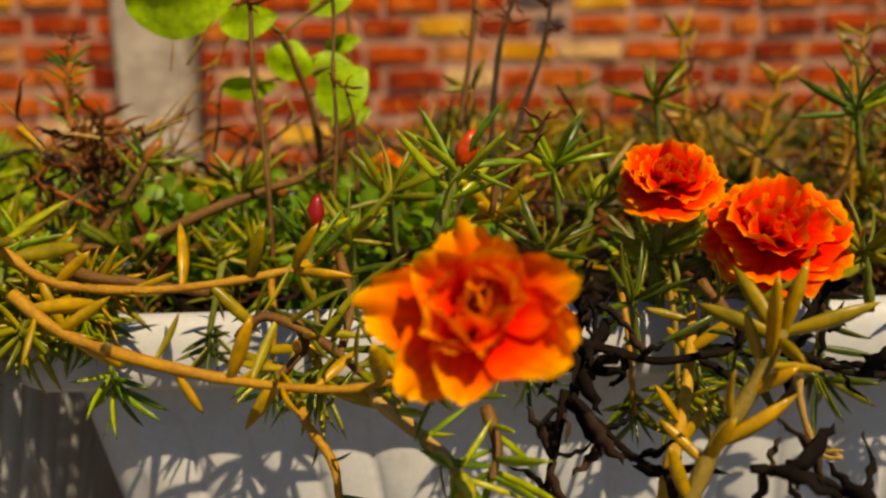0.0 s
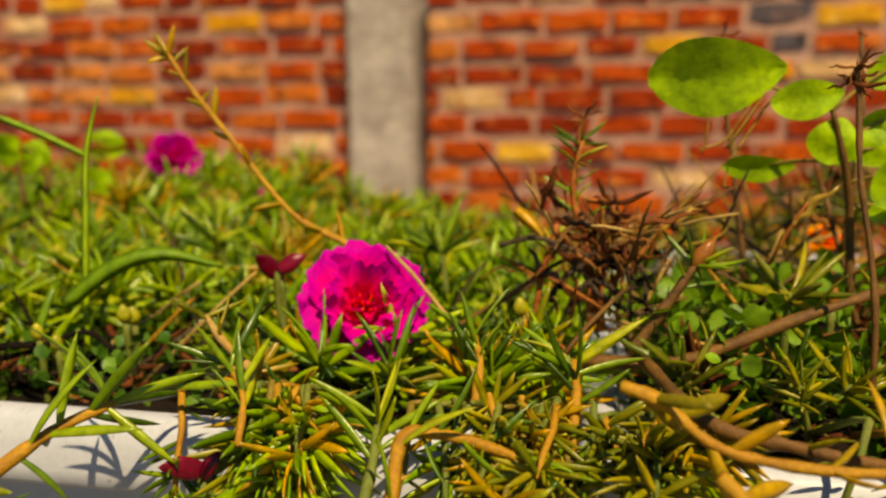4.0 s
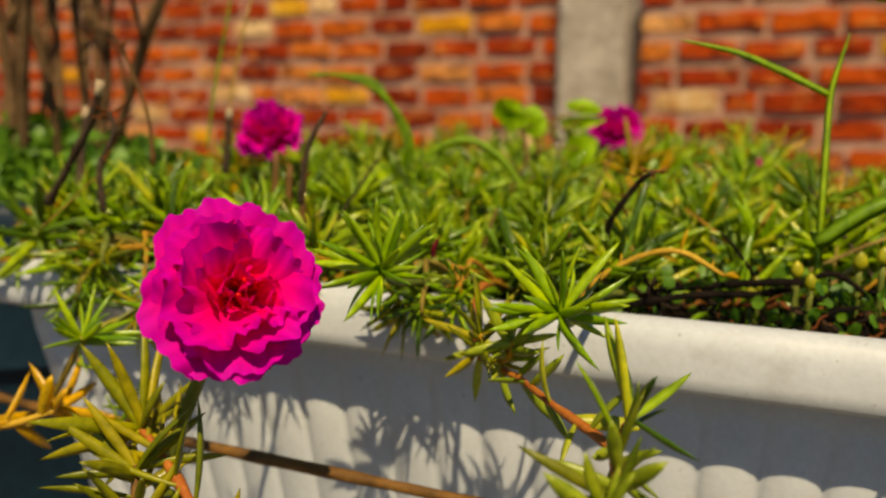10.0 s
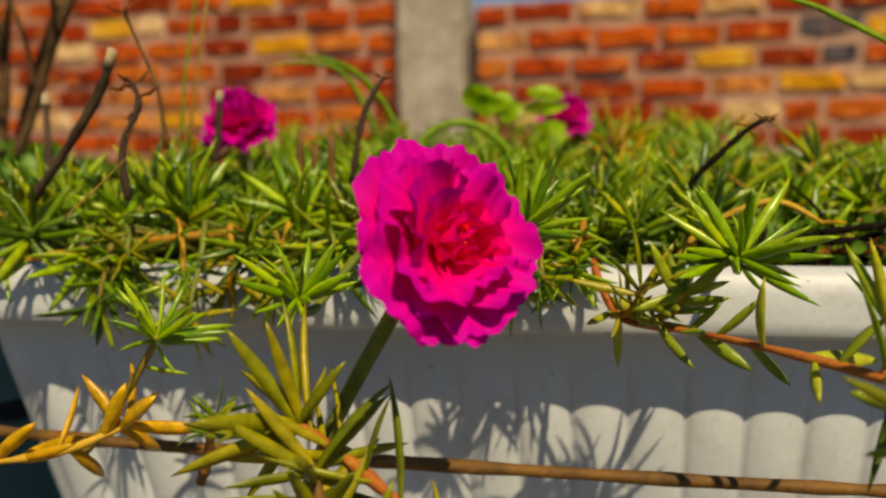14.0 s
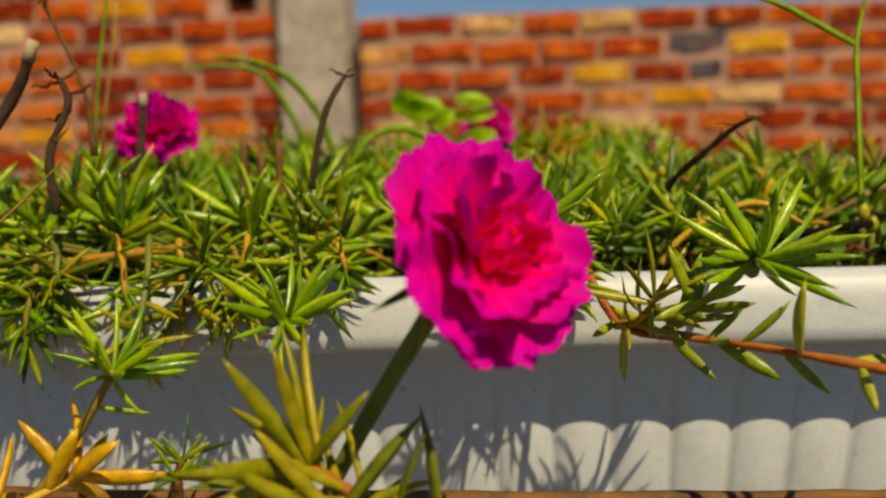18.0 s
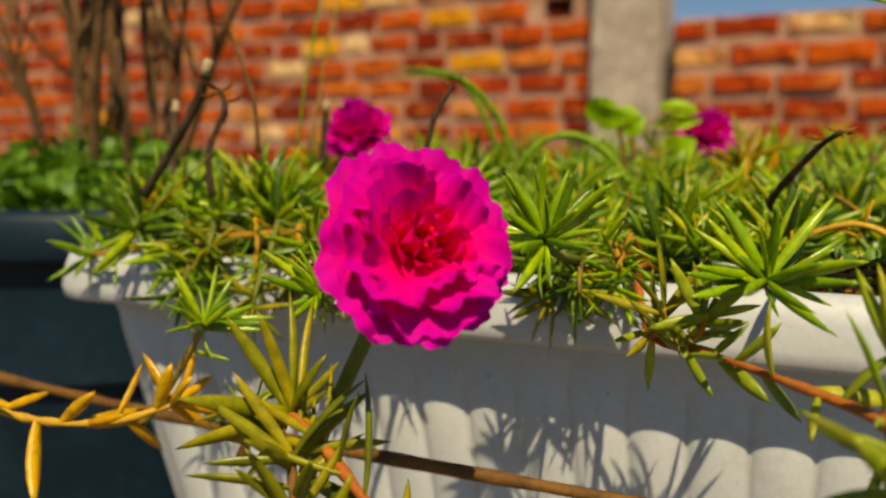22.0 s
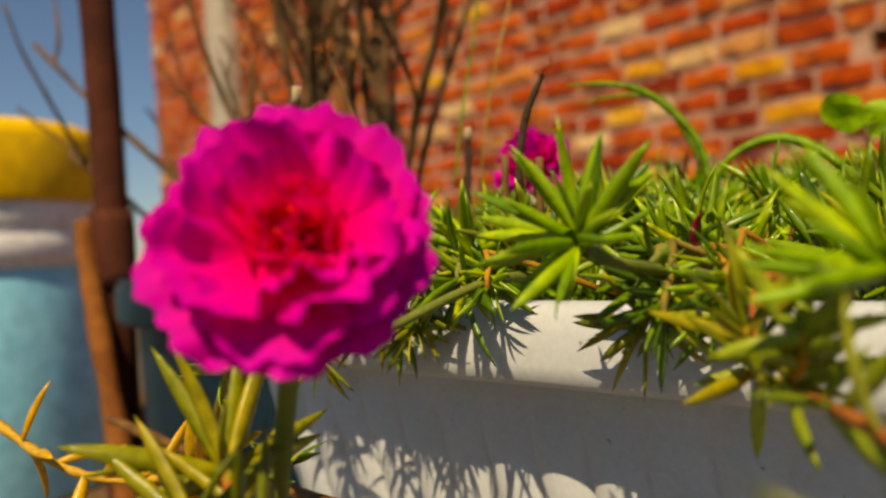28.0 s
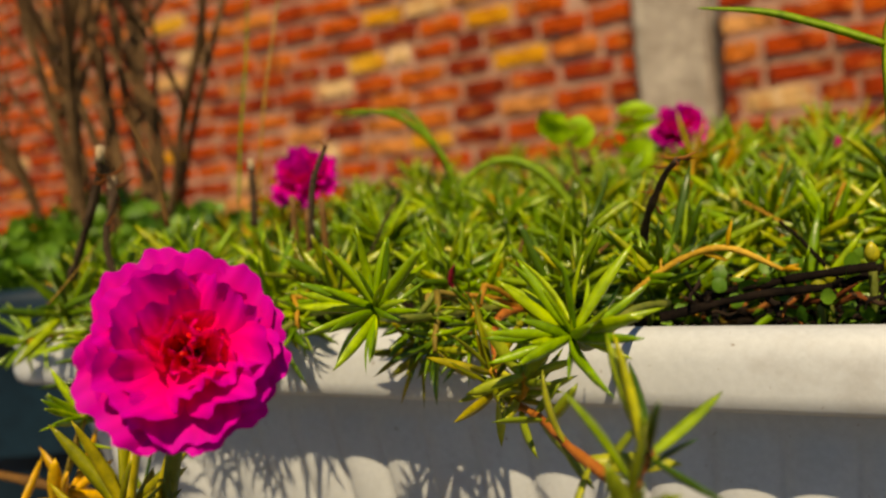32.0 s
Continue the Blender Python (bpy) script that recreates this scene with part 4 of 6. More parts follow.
def mat_of_shoots(name, label, x0, x1, y0, y1, height, count, pals, size, seed, keep=None):
    rnd = random.Random(seed)
    pieces = []
    for _ in range(count):
        x, y = rnd.uniform(x0, x1), rnd.uniform(y0, y1)
        if keep and not keep(x, y, rnd):
            continue
        if y < 0.006:
            y = min(y, -0.008) - rnd.uniform(0.002, 0.006)
        top = height(x, y) + (rnd.uniform(-0.015, 0.007) if y > 0.006 else rnd.uniform(-0.005, 0.005))
        if 0 < y < 0.024:
            top = max(top, 0.2385 + rnd.uniform(0, 0.005))
        axis = Vector((rnd.uniform(-0.55, 0.55), rnd.uniform(-0.75, 0.35), 1)).normalized()
        tip = Vector((x, y, top))
        foot = tip - axis * rnd.uniform(0.018, 0.034)
        over = y < 0.006
        foot = Vector((foot.x, max(foot.y, 0.018), max(foot.z, 0.224)))
        if over:
            crest = Vector((x + rnd.uniform(-0.004, 0.004), -0.009, 0.2405 + rnd.uniform(0, 0.003)))
            foot = Vector((x + rnd.uniform(-0.008, 0.008), 0.014, 0.232))
            axis = (tip - crest + Vector((0, -0.004, 0.003))).normalized()
        st = rnd.choice(("stem_green", "stem_green", "stem_olive", "stem_orange"))
        for a, b in ((foot, crest), (crest, tip)) if over else ((foot, tip),):
            pieces.append((st, TWIG, Matrix.Translation(a) @ frame_of(b - a).to_4x4() @ Matrix.Diagonal((0.020, 0.020, (b - a).length, 1))))
        if over:
            foot = crest
        pal = rnd.choice(pals)
        s0 = size * rnd.uniform(0.75, 1.15)
        for d, s in rosette_dirs(axis, rnd.randrange(13, 19), rnd, 8, 92):
            pieces.append(("leaf_" + pal, rnd.choice(SMALL), place(tip - axis * rnd.uniform(0, 0.006), frame_of(d, rnd.uniform(-0.6, 0.6)), s0 * s)))
        for k in range(rnd.randrange(3, 7)):
            a = rnd.uniform(0, 6.28)
            d = (frame_of(axis) @ Vector((math.cos(a), math.sin(a), rnd.uniform(0.1, 0.7)))).normalized()
            pieces.append(("leaf_" + pal, rnd.choice(SMALL), place(tip.lerp(foot, rnd.uniform(0.2, 0.9)), frame_of(d, rnd.uniform(-0.6, 0.6)), s0 * rnd.uniform(0.5, 0.9))))
    return joined(name, pieces, label, "moss rose")


def b_height(x, y):
    low = min(1.0, max(0.0, (x - 0.045) / 0.05))
    return 0.238 + ((0.070 if x < 0.02 else 0.035) * (1 - low) - 0.030 * low) * max(0.0, y) + 0.008 * noise.noise(Vector((x * 26, y * 26, 2.0)))


def b_keep(x, y, rnd):
    if -0.010 < x < 0.096 and y < 0.052:
        return rnd.random() < 0.02
    return True


mat_of_shoots("moss_rose_mat", "dense mat of green moss rose leaves filling the planter", -0.205, 0.150, 0.004, 0.265, b_height, 640, ("green", "green", "green", "green", "green", "bright", "bright", "bright", "bright", "yellow_olive"), 0.0175, 5, b_keep)
mat_of_shoots("moss_rose_mat", "green moss rose leaves spilling over the white rim", -0.150, -0.030, -0.018, 0.010, lambda x, y: 0.237 + 0.40 * min(0, y), 20, ("bright", "green", "green", "olive"), 0.0125, 6)
mat_of_shoots("moss_rose_mat", "green moss rose leaves spilling over the rim between the planters", 0.075, 0.150, -0.024, 0.025, lambda x, y: 0.238 + 0.5 * min(0, y), 24, ("green", "bright", "olive", "yellow_olive"), 0.0140, 16)


mat_of_shoots("moss_rose_mat", "olive moss rose leaves over the planter corners", 0.134, 0.176, -0.024, 0.006, lambda x, y: 0.2375 + 0.25 * min(0, y), 22, ("green", "olive", "olive", "yellow_olive"), 0.0130, 17)


def a_height(x, y):
    return 0.232 + 0.105 * min(1.0, max(0.0, (x - 0.185) / 0.05)) * max(0.0, y) + 0.006 * noise.noise(Vector((x * 20, y * 20, 7.0)))


# The dark share of these leaves carries the mat's inner shade in its colour.
mat_of_shoots("moss_rose_mat", "loose mat of olive moss rose leaves and dry stems", 0.150, 0.560, 0.020, 0.262, a_height, 400, ("olive", "dark", "dark", "brown", "yellow_olive"), 0.0135, 9, lambda x, y, rnd: rnd.random() < (0.55 if y < 0.07 else 0.95))
mat_of_shoots("moss_rose_mat", "moss rose leaves hanging over the stained rim", 0.165, 0.420, -0.022, 0.020, lambda x, y: 0.230 + 0.8 * min(0, y), 30, ("olive", "green", "dark"), 0.0115, 10)


def leaflets(name, label, category, mat_name, count, seed, spot, size):
    """Many small round leaves on no visible stalks."""
    rnd = random.Random(seed)
    form_v, form_f = [], []
    for i in range(5):
        v = i / 4
        w = 0.5 * math.sin(math.pi * (0.03 + 0.94 * v)) ** 0.6
        for u in (-1, -0.4, 0.4, 1):
            form_v.append((w * u, -0.10 * abs(u), v))
    for i in range(4):
        for k in range(3):
            a = i * 4 + k
            form_f.append((a, a + 1, a + 5, a + 4))
    form = (np.array(form_v), form_f)
    pieces = []
    for _ in range(count):
        p = spot(rnd)
        d = Vector((rnd.uniform(-1, 1), rnd.uniform(-1, 0.6), rnd.uniform(0.0, 1.0))).normalized()
        pieces.append((mat_name, form, place(p, frame_of(d, rnd.uniform(0, 6.28)), size * rnd.uniform(0.6, 1.2))))
    return joined(name, pieces, label, category)


def tub_spot(rnd):
    a, r = rnd.uniform(0, 6.28), 0.100 * rnd.random() ** 0.5
    return TUB + Vector((r * math.cos(a), r * math.sin(a), 0.172 + 0.050 * rnd.random() * (1.15 - r / 0.16)))


leaflets("ground_cover", "dense dark green small leaved ground cover in the tub", "ground cover", "leaf_tub", 5200, 41, tub_spot, 0.0072)


def clover_spot(rnd):
    return Vector((rnd.uniform(0.160, 0.250), rnd.uniform(0.015, 0.090), 0.226 + 0.026 * rnd.random()))


leaflets("clover", "small round bright green weed leaves on the soil", "weed", "leaf_clover", 800, 43, clover_spot, 0.0048)


def bed_spot(rnd):
    return Vector((rnd.uniform(-0.012, 0.112), rnd.uniform(0.012, 0.058), 0.2265 + 0.012 * rnd.random()))


leaflets("clover", "small dark green weed leaves on the planter soil", "weed", "leaf_tub", 520, 44, bed_spot, 0.0030)


def dry_litter(name, label, x0, x1, y0, y1, z, count, seed, rise):
    rnd = random.Random(seed)
    pieces = []
    for _ in range(count):
        a = Vector((rnd.uniform(x0, x1), rnd.uniform(y0, y1), z + rnd.uniform(-0.004, rise)))
        d = Vector((rnd.uniform(-1, 1), rnd.uniform(-0.6, 0.6), rnd.uniform(-0.2, 0.9))).normalized()
        if a.y < 0.060:
            d.y = abs(d.y)
        mat_name = rnd.choice(("bark", "stem_brown", "stem_black", "stem_tan", "stem_orange"))
        pieces.append((mat_name, TWIG, Matrix.Translation(a) @ frame_of(d).to_4x4() @ Matrix.Diagonal((0.016, 0.016, rnd.uniform(0.015, 0.045), 1))))
    return joined(name, pieces, label, "dry stems")


def chips(name, label, x0, x1, y0, y1, z, count, seed):
    """Curled scraps of dead leaf lying about."""
    rnd = random.Random(seed)
    pieces = []
    for _ in range(count):
        p = Vector((rnd.uniform(x0, x1), rnd.uniform(y0, y1), z + rnd.uniform(-0.002, 0.004)))
        d = Vector((rnd.uniform(-1, 1), rnd.uniform(-1, 1), rnd.uniform(-0.2, 0.5))).normalized()
        pieces.append((rnd.choice(("leaf_black", "leaf_black", "leaf_brown")), rnd.choice(DRY), place(p, frame_of(d, rnd.uniform(0, 6.28)), rnd.uniform(0.005, 0.013))))
    return joined(name, pieces, label, "dead leaves")


def brush(name, label, centre, spread, count, seed):
    """A clump of fine dead twigs rising from one spot."""
    rnd = random.Random(seed)
    pieces = []
    for _ in range(count):
        a = Vector(centre) + Vector((rnd.gauss(0, spread), rnd.gauss(0, spread * 0.8), rnd.uniform(0.0, 0.034)))
        d = Vector((rnd.gauss(0, 0.5), rnd.gauss(0, 0.5), rnd.uniform(0.1, 1))).normalized()
        pieces.append((rnd.choice(("bark", "stem_brown", "stem_brown", "stem_red", "stem_tan")), TWIG, Matrix.Translation(a) @ frame_of(d).to_4x4() @ Matrix.Diagonal((0.011, 0.011, rnd.uniform(0.010, 0.026), 1))))
        if rnd.random() < 0.7:
            pieces.append((rnd.choice(("leaf_brown", "leaf_brown", "leaf_black", "leaf_tan")), rnd.choice(DRY), place(a + d * 0.01, frame_of(d + Vector((rnd.gauss(0, 0.7), rnd.gauss(0, 0.7), 0.1)), rnd.uniform(0, 6.28)), rnd.uniform(0.006, 0.012))))
    return joined(name, pieces, label, "dry stems")


brush('dry_stems', 'withered brown tangle of fine twigs and dead leaves', (0.150, 0.044, 0.232), 0.008, 36, 81)
brush('dry_stems', 'dry brown twigs between the two planters', (0.177, 0.061, 0.228), 0.014, 24, 82)

chips("dead_leaves", "black and brown scraps of dead leaf on the soil", -0.012, 0.110, 0.012, 0.060, 0.229, 200, 71)
chips("dead_leaves", "black and brown scraps of dead leaf on the soil", 0.170, 0.500, 0.012, 0.080, 0.229, 420, 72)
dry_litter("dry_stems", "tangle of thin dry brown stems over the soil", 0.125, 0.50, 0.012, 0.22, 0.232, 320, 51, 0.022)
dry_litter("dry_stems", "thin dry stems among the green leaves", -0.19, 0.13, 0.012, 0.22, 0.228, 130, 52, 0.006)


# magenta moss roses over the front of the longer planter
shoot('bright green moss rose rosette on the planter rim', [(-0.0475, 0.0130, 0.2340), (-0.0485, -0.0074, 0.2372), (-0.0499, -0.0261, 0.2403), (-0.0505, -0.0321, 0.2438)], pal='bright', n=30, size=0.0158)
shoot('bright green moss rose rosette leaning over the white rim', [(-0.0097, 0.0130, 0.2340), (-0.0107, -0.0074, 0.2372), (-0.0121, -0.0284, 0.2358), (-0.0127, -0.0344, 0.2393)], pal='bright', n=30, size=0.0158)
shoot('green moss rose rosette hanging over the white rim', [(-0.0861, 0.0130, 0.2340), (-0.0871, -0.0074, 0.2372), (-0.0885, -0.0400, 0.2296), (-0.0891, -0.0460, 0.2331)], pal='bright', n=24, size=0.0138)
shoot('green moss rose rosette on an olive stem', [(-0.1339, -0.0471, 0.2016), (-0.1264, -0.0459, 0.2107), (-0.1169, -0.0454, 0.2252)], pal='bright', n=22, size=0.0132, stem='olive')
shoot('small green moss rose rosette low on the planter', [(-0.1147, -0.0371, 0.1933), (-0.1114, -0.0397, 0.2016), (-0.1088, -0.0405, 0.2086)], pal='green', n=11, size=0.0085, stem='brown')
shoot('small shaded moss rose rosette below the rim', [(-0.1112, -0.0423, 0.1973), (-0.1088, -0.0433, 0.2031), (-0.1085, -0.0448, 0.2069)], pal='green', n=7, size=0.008, stem='brown')
shoot('olive moss rose shoot with long fleshy leaves', [(-0.0454, -0.0791, 0.1918), (-0.0585, -0.0766, 0.2049), (-0.0714, -0.0708, 0.2124), (-0.0802, -0.0671, 0.2163), (-0.0831, -0.0662, 0.2173)], pal='olive', n=27, size=0.0205, stem='red', r=0.001, along=0.85)
shoot('olive moss rose leaves under the large bloom', [(-0.0692, -0.0808, 0.1855), (-0.0731, -0.0781, 0.2006), (-0.0757, -0.0753, 0.2079), (-0.0773, -0.0733, 0.2136)], pal='olive', n=22, size=0.018, stem='brown', along=0.8)
shoot('trailing moss rose stem with fleshy yellow green leaves', [(-0.0400, 0.0130, 0.2340), (-0.0385, -0.0068, 0.2360), (-0.0360, -0.0150, 0.2300), (-0.0318, -0.0225, 0.2250), (-0.0205, -0.0335, 0.2255), (-0.0095, -0.0480, 0.2262), (0.0028, -0.0610, 0.2255), (0.0052, -0.0690, 0.2240), (0.0053, -0.0785, 0.2223)], pal='lime', n=38, size=0.0118, stem='red', r=0.0008, along=0.72, bud='green_bud')
shoot('olive and orange moss rose tuft hanging before the rim', [(-0.0340, -0.0210, 0.2255), (-0.0305, -0.0260, 0.2275), (-0.0290, -0.0315, 0.2325)], pal='olive', n=18, size=0.0135, stem='orange', r=0.0008, along=0.9)
shoot('yellow green moss rose tuft before the rim', [(-0.0280, -0.0265, 0.2250), (-0.0235, -0.0310, 0.2285), (-0.0215, -0.0340, 0.2325)], pal='lime', n=12, size=0.012, stem='orange', r=0.0007, along=0.9)
shoot('shaded green moss rose tuft at the end of the trailing stem', [(0.0030, -0.0605, 0.2258), (0.0045, -0.0600, 0.2290), (0.0056, -0.0592, 0.2310)], pal='green', n=9, size=0.015, stem='red', r=0.0007, along=0.9)
# Shade on these leaves comes from the darker leaf_dark colour.
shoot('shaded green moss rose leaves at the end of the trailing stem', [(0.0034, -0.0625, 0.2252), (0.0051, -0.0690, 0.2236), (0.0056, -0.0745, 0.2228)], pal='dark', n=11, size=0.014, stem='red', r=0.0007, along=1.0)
shoot('black scrap of a dead leaf on the rim', [(-0.0005, 0.0070, 0.2330), (-0.0012, 0.0045, 0.2365), (-0.0022, 0.0020, 0.2385)], pal='black', n=4, size=0.0045, stem='black', r=0.0006, along=0.9)
shoot('yellowing moss rose stem hanging before the dark tub', [(-0.1737, -0.0702, 0.2167), (-0.1585, -0.0636, 0.2078), (-0.1467, -0.0583, 0.2044), (-0.1341, -0.0523, 0.2046), (-0.1240, -0.0462, 0.2081)], pal='yellow', n=18, size=0.0165, stem='yellow', along=1.0)
shoot('orange moss rose stem with a bright green tuft over the rim', [(-0.1202, -0.0078, 0.2404), (-0.1447, -0.0096, 0.2380), (-0.1659, -0.0114, 0.2349), (-0.1843, -0.0113, 0.2319)], pal='bright', n=20, size=0.0125, stem='orange', along=0.35)
shoot('tall tan moss rose stem with few leaves', [(0.1000, 0.0450, 0.2500), (0.0928, 0.0449, 0.2590), (0.0780, 0.0460, 0.2665), (0.0620, 0.0470, 0.2850), (0.0530, 0.0470, 0.2960), (0.0473, 0.0467, 0.3044)], pal='yellow_olive', n=24, size=0.0078, stem='orange', along=0.9, r=0.0008)
shoot('arching orange moss rose stem', [(-0.0190, 0.0115, 0.2320), (-0.0150, 0.0115, 0.2375), (-0.0060, 0.0120, 0.2432), (0.0030, 0.0120, 0.2450), (0.0127, 0.0135, 0.2400)], pal='yellow', n=7, size=0.006, stem='yellow', along=0.9, r=0.0007)
shoot('green moss rose shoot leaning out over the rim', [(0.0544, -0.0408, 0.2297), (0.0587, -0.0365, 0.2340), (0.0646, -0.0283, 0.2390), (0.0711, -0.0203, 0.2418)], pal='green', n=18, size=0.017, stem='orange', along=0.95, r=0.0011)
shoot('green moss rose leaves before the smaller bloom', [(0.1165, -0.0267, 0.2301), (0.1169, -0.0217, 0.2353), (0.1159, -0.0149, 0.2402)], pal='green', n=14, size=0.0145, along=0.5)
shoot('green moss rose leaves on an orange stem', [(0.1213, -0.0277, 0.2310), (0.1219, -0.0220, 0.2400), (0.1276, -0.0198, 0.2401), (0.1345, -0.0178, 0.2379), (0.1438, -0.0165, 0.2344)], pal='green', n=16, size=0.013, stem='orange', along=1.0, r=0.0011)
shoot('green moss rose rosette behind the smaller bloom', [(0.1104, 0.0742, 0.2420), (0.1094, 0.0752, 0.2495), (0.1086, 0.0758, 0.2541)], pal='green', n=15, size=0.016)
shoot('green moss rose leaves between the two planters', [(0.1476, -0.0125, 0.2358), (0.1481, -0.0060, 0.2432), (0.1473, 0.0007, 0.2470)], pal='green', n=15, size=0.015, stem='orange', along=0.6)
shoot('green moss rose leaves with orange stem bases', [(0.1299, -0.0001, 0.2379), (0.1299, 0.0062, 0.2444), (0.1275, 0.0115, 0.2483)], pal='green', n=12, size=0.013, stem='orange', along=0.6)
shoot('green moss rose leaves over the planter corner', [(0.0945, -0.0227, 0.2368), (0.0930, -0.0168, 0.2433), (0.0874, -0.0111, 0.2472)], pal='green', n=12, size=0.014, stem='orange', r=0.0006, along=0.7)
shoot('short tan moss rose stem with narrow leaves', [(0.0907, -0.0068, 0.2440), (0.0846, -0.0052, 0.2485), (0.0795, -0.0024, 0.2528)], pal='olive', n=8, size=0.009, stem='tan', along=0.8)
shoot('thick brown moss rose stem lying across the rims', [(0.1596, 0.0071, 0.2459), (0.1679, -0.0164, 0.2440), (0.1797, -0.0186, 0.2418), (0.1931, -0.0203, 0.2402)], pal='olive', n=3, size=0.01, stem='brown', along=0.9, r=0.0012)
shoot('rust red moss rose stem rising between the planters', [(0.1483, 0.0196, 0.2415), (0.1666, 0.0183, 0.2429), (0.1872, 0.0216, 0.2509), (0.2046, 0.0279, 0.2562)], pal='olive', n=8, size=0.011, stem='brown', along=0.9, r=0.0013)

# dead and dry stems of the longer planter
shoot('half dry moss rose tip with green and rust leaves', [(0.1496, 0.0440, 0.2415), (0.1486, 0.0450, 0.2606), (0.1447, 0.0450, 0.2718), (0.1464, 0.0450, 0.2842)], pal='green', n=24, size=0.0078, stem='red', r=0.0009, along=0.5)
shoot('rust red moss rose tip with dry leaves', [(0.1451, 0.0470, 0.2742), (0.1456, 0.0470, 0.2842), (0.1470, 0.0470, 0.2897)], pal='brown', n=8, size=0.006, stem='red', r=0.0006, along=0.8)
shoot('withered brown moss rose bush with dry curled leaves', [(0.1516, 0.0430, 0.2418), (0.1510, 0.0430, 0.2572), (0.1493, 0.0430, 0.2659)], pal='brown', n=26, size=0.0095, stem='red', r=0.001, along=0.7)
shoot('rust red stem beside the withered bush', [(0.1370, 0.0400, 0.2433), (0.1386, 0.0400, 0.2548), (0.1417, 0.0410, 0.2660)], pal='yellow', n=3, size=0.006, stem='red', r=0.0008, along=0.6)
shoot('withered brown moss rose stem with dry leaves', [(0.1496, 0.0420, 0.2573), (0.1526, 0.0400, 0.2645), (0.1554, 0.0410, 0.2673)], pal='brown', n=11, size=0.0085, stem='brown', r=0.0006, along=0.9)
shoot('withered brown moss rose stem with dry leaves', [(0.1496, 0.0420, 0.2573), (0.1551, 0.0400, 0.2623), (0.1605, 0.0410, 0.2627)], pal='brown', n=11, size=0.0085, stem='brown', r=0.0006, along=0.9)
shoot('withered brown moss rose stem with dry leaves', [(0.1496, 0.0420, 0.2573), (0.1533, 0.0400, 0.2593), (0.1569, 0.0410, 0.2567)], pal='brown', n=11, size=0.0085, stem='brown', r=0.0006, along=0.9)
shoot('withered brown moss rose stem with dry leaves', [(0.1496, 0.0420, 0.2573), (0.1458, 0.0400, 0.2607), (0.1417, 0.0410, 0.2595)], pal='brown', n=11, size=0.0085, stem='brown', r=0.0006, along=0.9)
shoot('withered brown moss rose stem with dry leaves', [(0.1496, 0.0420, 0.2573), (0.1515, 0.0400, 0.2665), (0.1533, 0.0410, 0.2711)], pal='brown', n=11, size=0.0085, stem='brown', r=0.0006, along=0.9)
shoot('dark curled dead stem in the withered bush', [(0.1401, 0.0400, 0.2611), (0.1453, 0.0400, 0.2585), (0.1506, 0.0400, 0.2514), (0.1577, 0.0400, 0.2472), (0.1621, 0.0400, 0.2468)], pal='black', n=4, size=0.0045, stem='bark', r=0.0006, along=0.9)
shoot('dark curled dead stem in the withered bush', [(0.1453, 0.0400, 0.2575), (0.1538, 0.0400, 0.2612), (0.1601, 0.0400, 0.2570), (0.1613, 0.0400, 0.2487)], pal='black', n=4, size=0.0045, stem='bark', r=0.0006, along=0.9)
shoot('dark curled dead stem in the withered bush', [(0.1387, 0.0400, 0.2474), (0.1453, 0.0400, 0.2560), (0.1526, 0.0400, 0.2582), (0.1590, 0.0400, 0.2540)], pal='black', n=4, size=0.0045, stem='bark', r=0.0006, along=0.9)
shoot('dark curled dead stem in the withered bush', [(0.1291, 0.0400, 0.2611), (0.1366, 0.0400, 0.2630), (0.1440, 0.0400, 0.2610), (0.1529, 0.0400, 0.2573)], pal='black', n=4, size=0.0045, stem='bark', r=0.0006, along=0.9)
shoot('dark curled dead stem in the withered bush', [(0.1442, 0.0400, 0.2461), (0.1490, 0.0400, 0.2539), (0.1558, 0.0400, 0.2516), (0.1612, 0.0400, 0.2543)], pal='black', n=4, size=0.0045, stem='bark', r=0.0006, along=0.9)
blade('thin pale dry grass blade', [(0.1547, 0.0500, 0.2586), (0.1646, 0.0500, 0.2676), (0.1722, 0.0500, 0.2758)], 0.0006, 'tan')
blade('thin pale dry grass blade', [(0.1610, 0.0500, 0.2601), (0.1706, 0.0500, 0.2718), (0.1799, 0.0500, 0.2818)], 0.0006, 'tan')
blade('thin pale dry grass blade', [(0.1799, 0.0500, 0.2818), (0.1843, 0.0500, 0.2897), (0.1878, 0.0500, 0.2951)], 0.0006, 'tan')
blade('thin pale dry grass blade', [(0.1685, 0.0500, 0.2603), (0.1771, 0.0500, 0.2630), (0.1805, 0.0500, 0.2687)], 0.0006, 'tan')
blade('small yellow dry leaf', [(0.1319, 0.0460, 0.2685), (0.1349, 0.0450, 0.2663), (0.1391, 0.0440, 0.2620)], 0.0030, 'yellow')
shoot('cut woody stem with a pale tip', [(-0.1747, -0.0006, 0.2482), (-0.1640, -0.0035, 0.2579), (-0.1512, -0.0058, 0.2728), (-0.1465, -0.0068, 0.2820)], pal='brown', n=0, stem='bark', r=0.0012, tip='pale')
shoot('short cut stem with a pale tip', [(-0.1850, 0.0200, 0.2430), (-0.1900, 0.0280, 0.2620), (-0.1955, 0.0360, 0.2755)], pal='brown', n=0, stem='bark', r=0.0012, tip='pale')
shoot('curled black dead stem', [(-0.1411, -0.0132, 0.2483), (-0.1413, -0.0137, 0.2597), (-0.1378, -0.0118, 0.2695), (-0.1392, -0.0116, 0.2745)], pal='brown', n=9, size=0.006, stem='bark', along=0.8, r=0.0008)
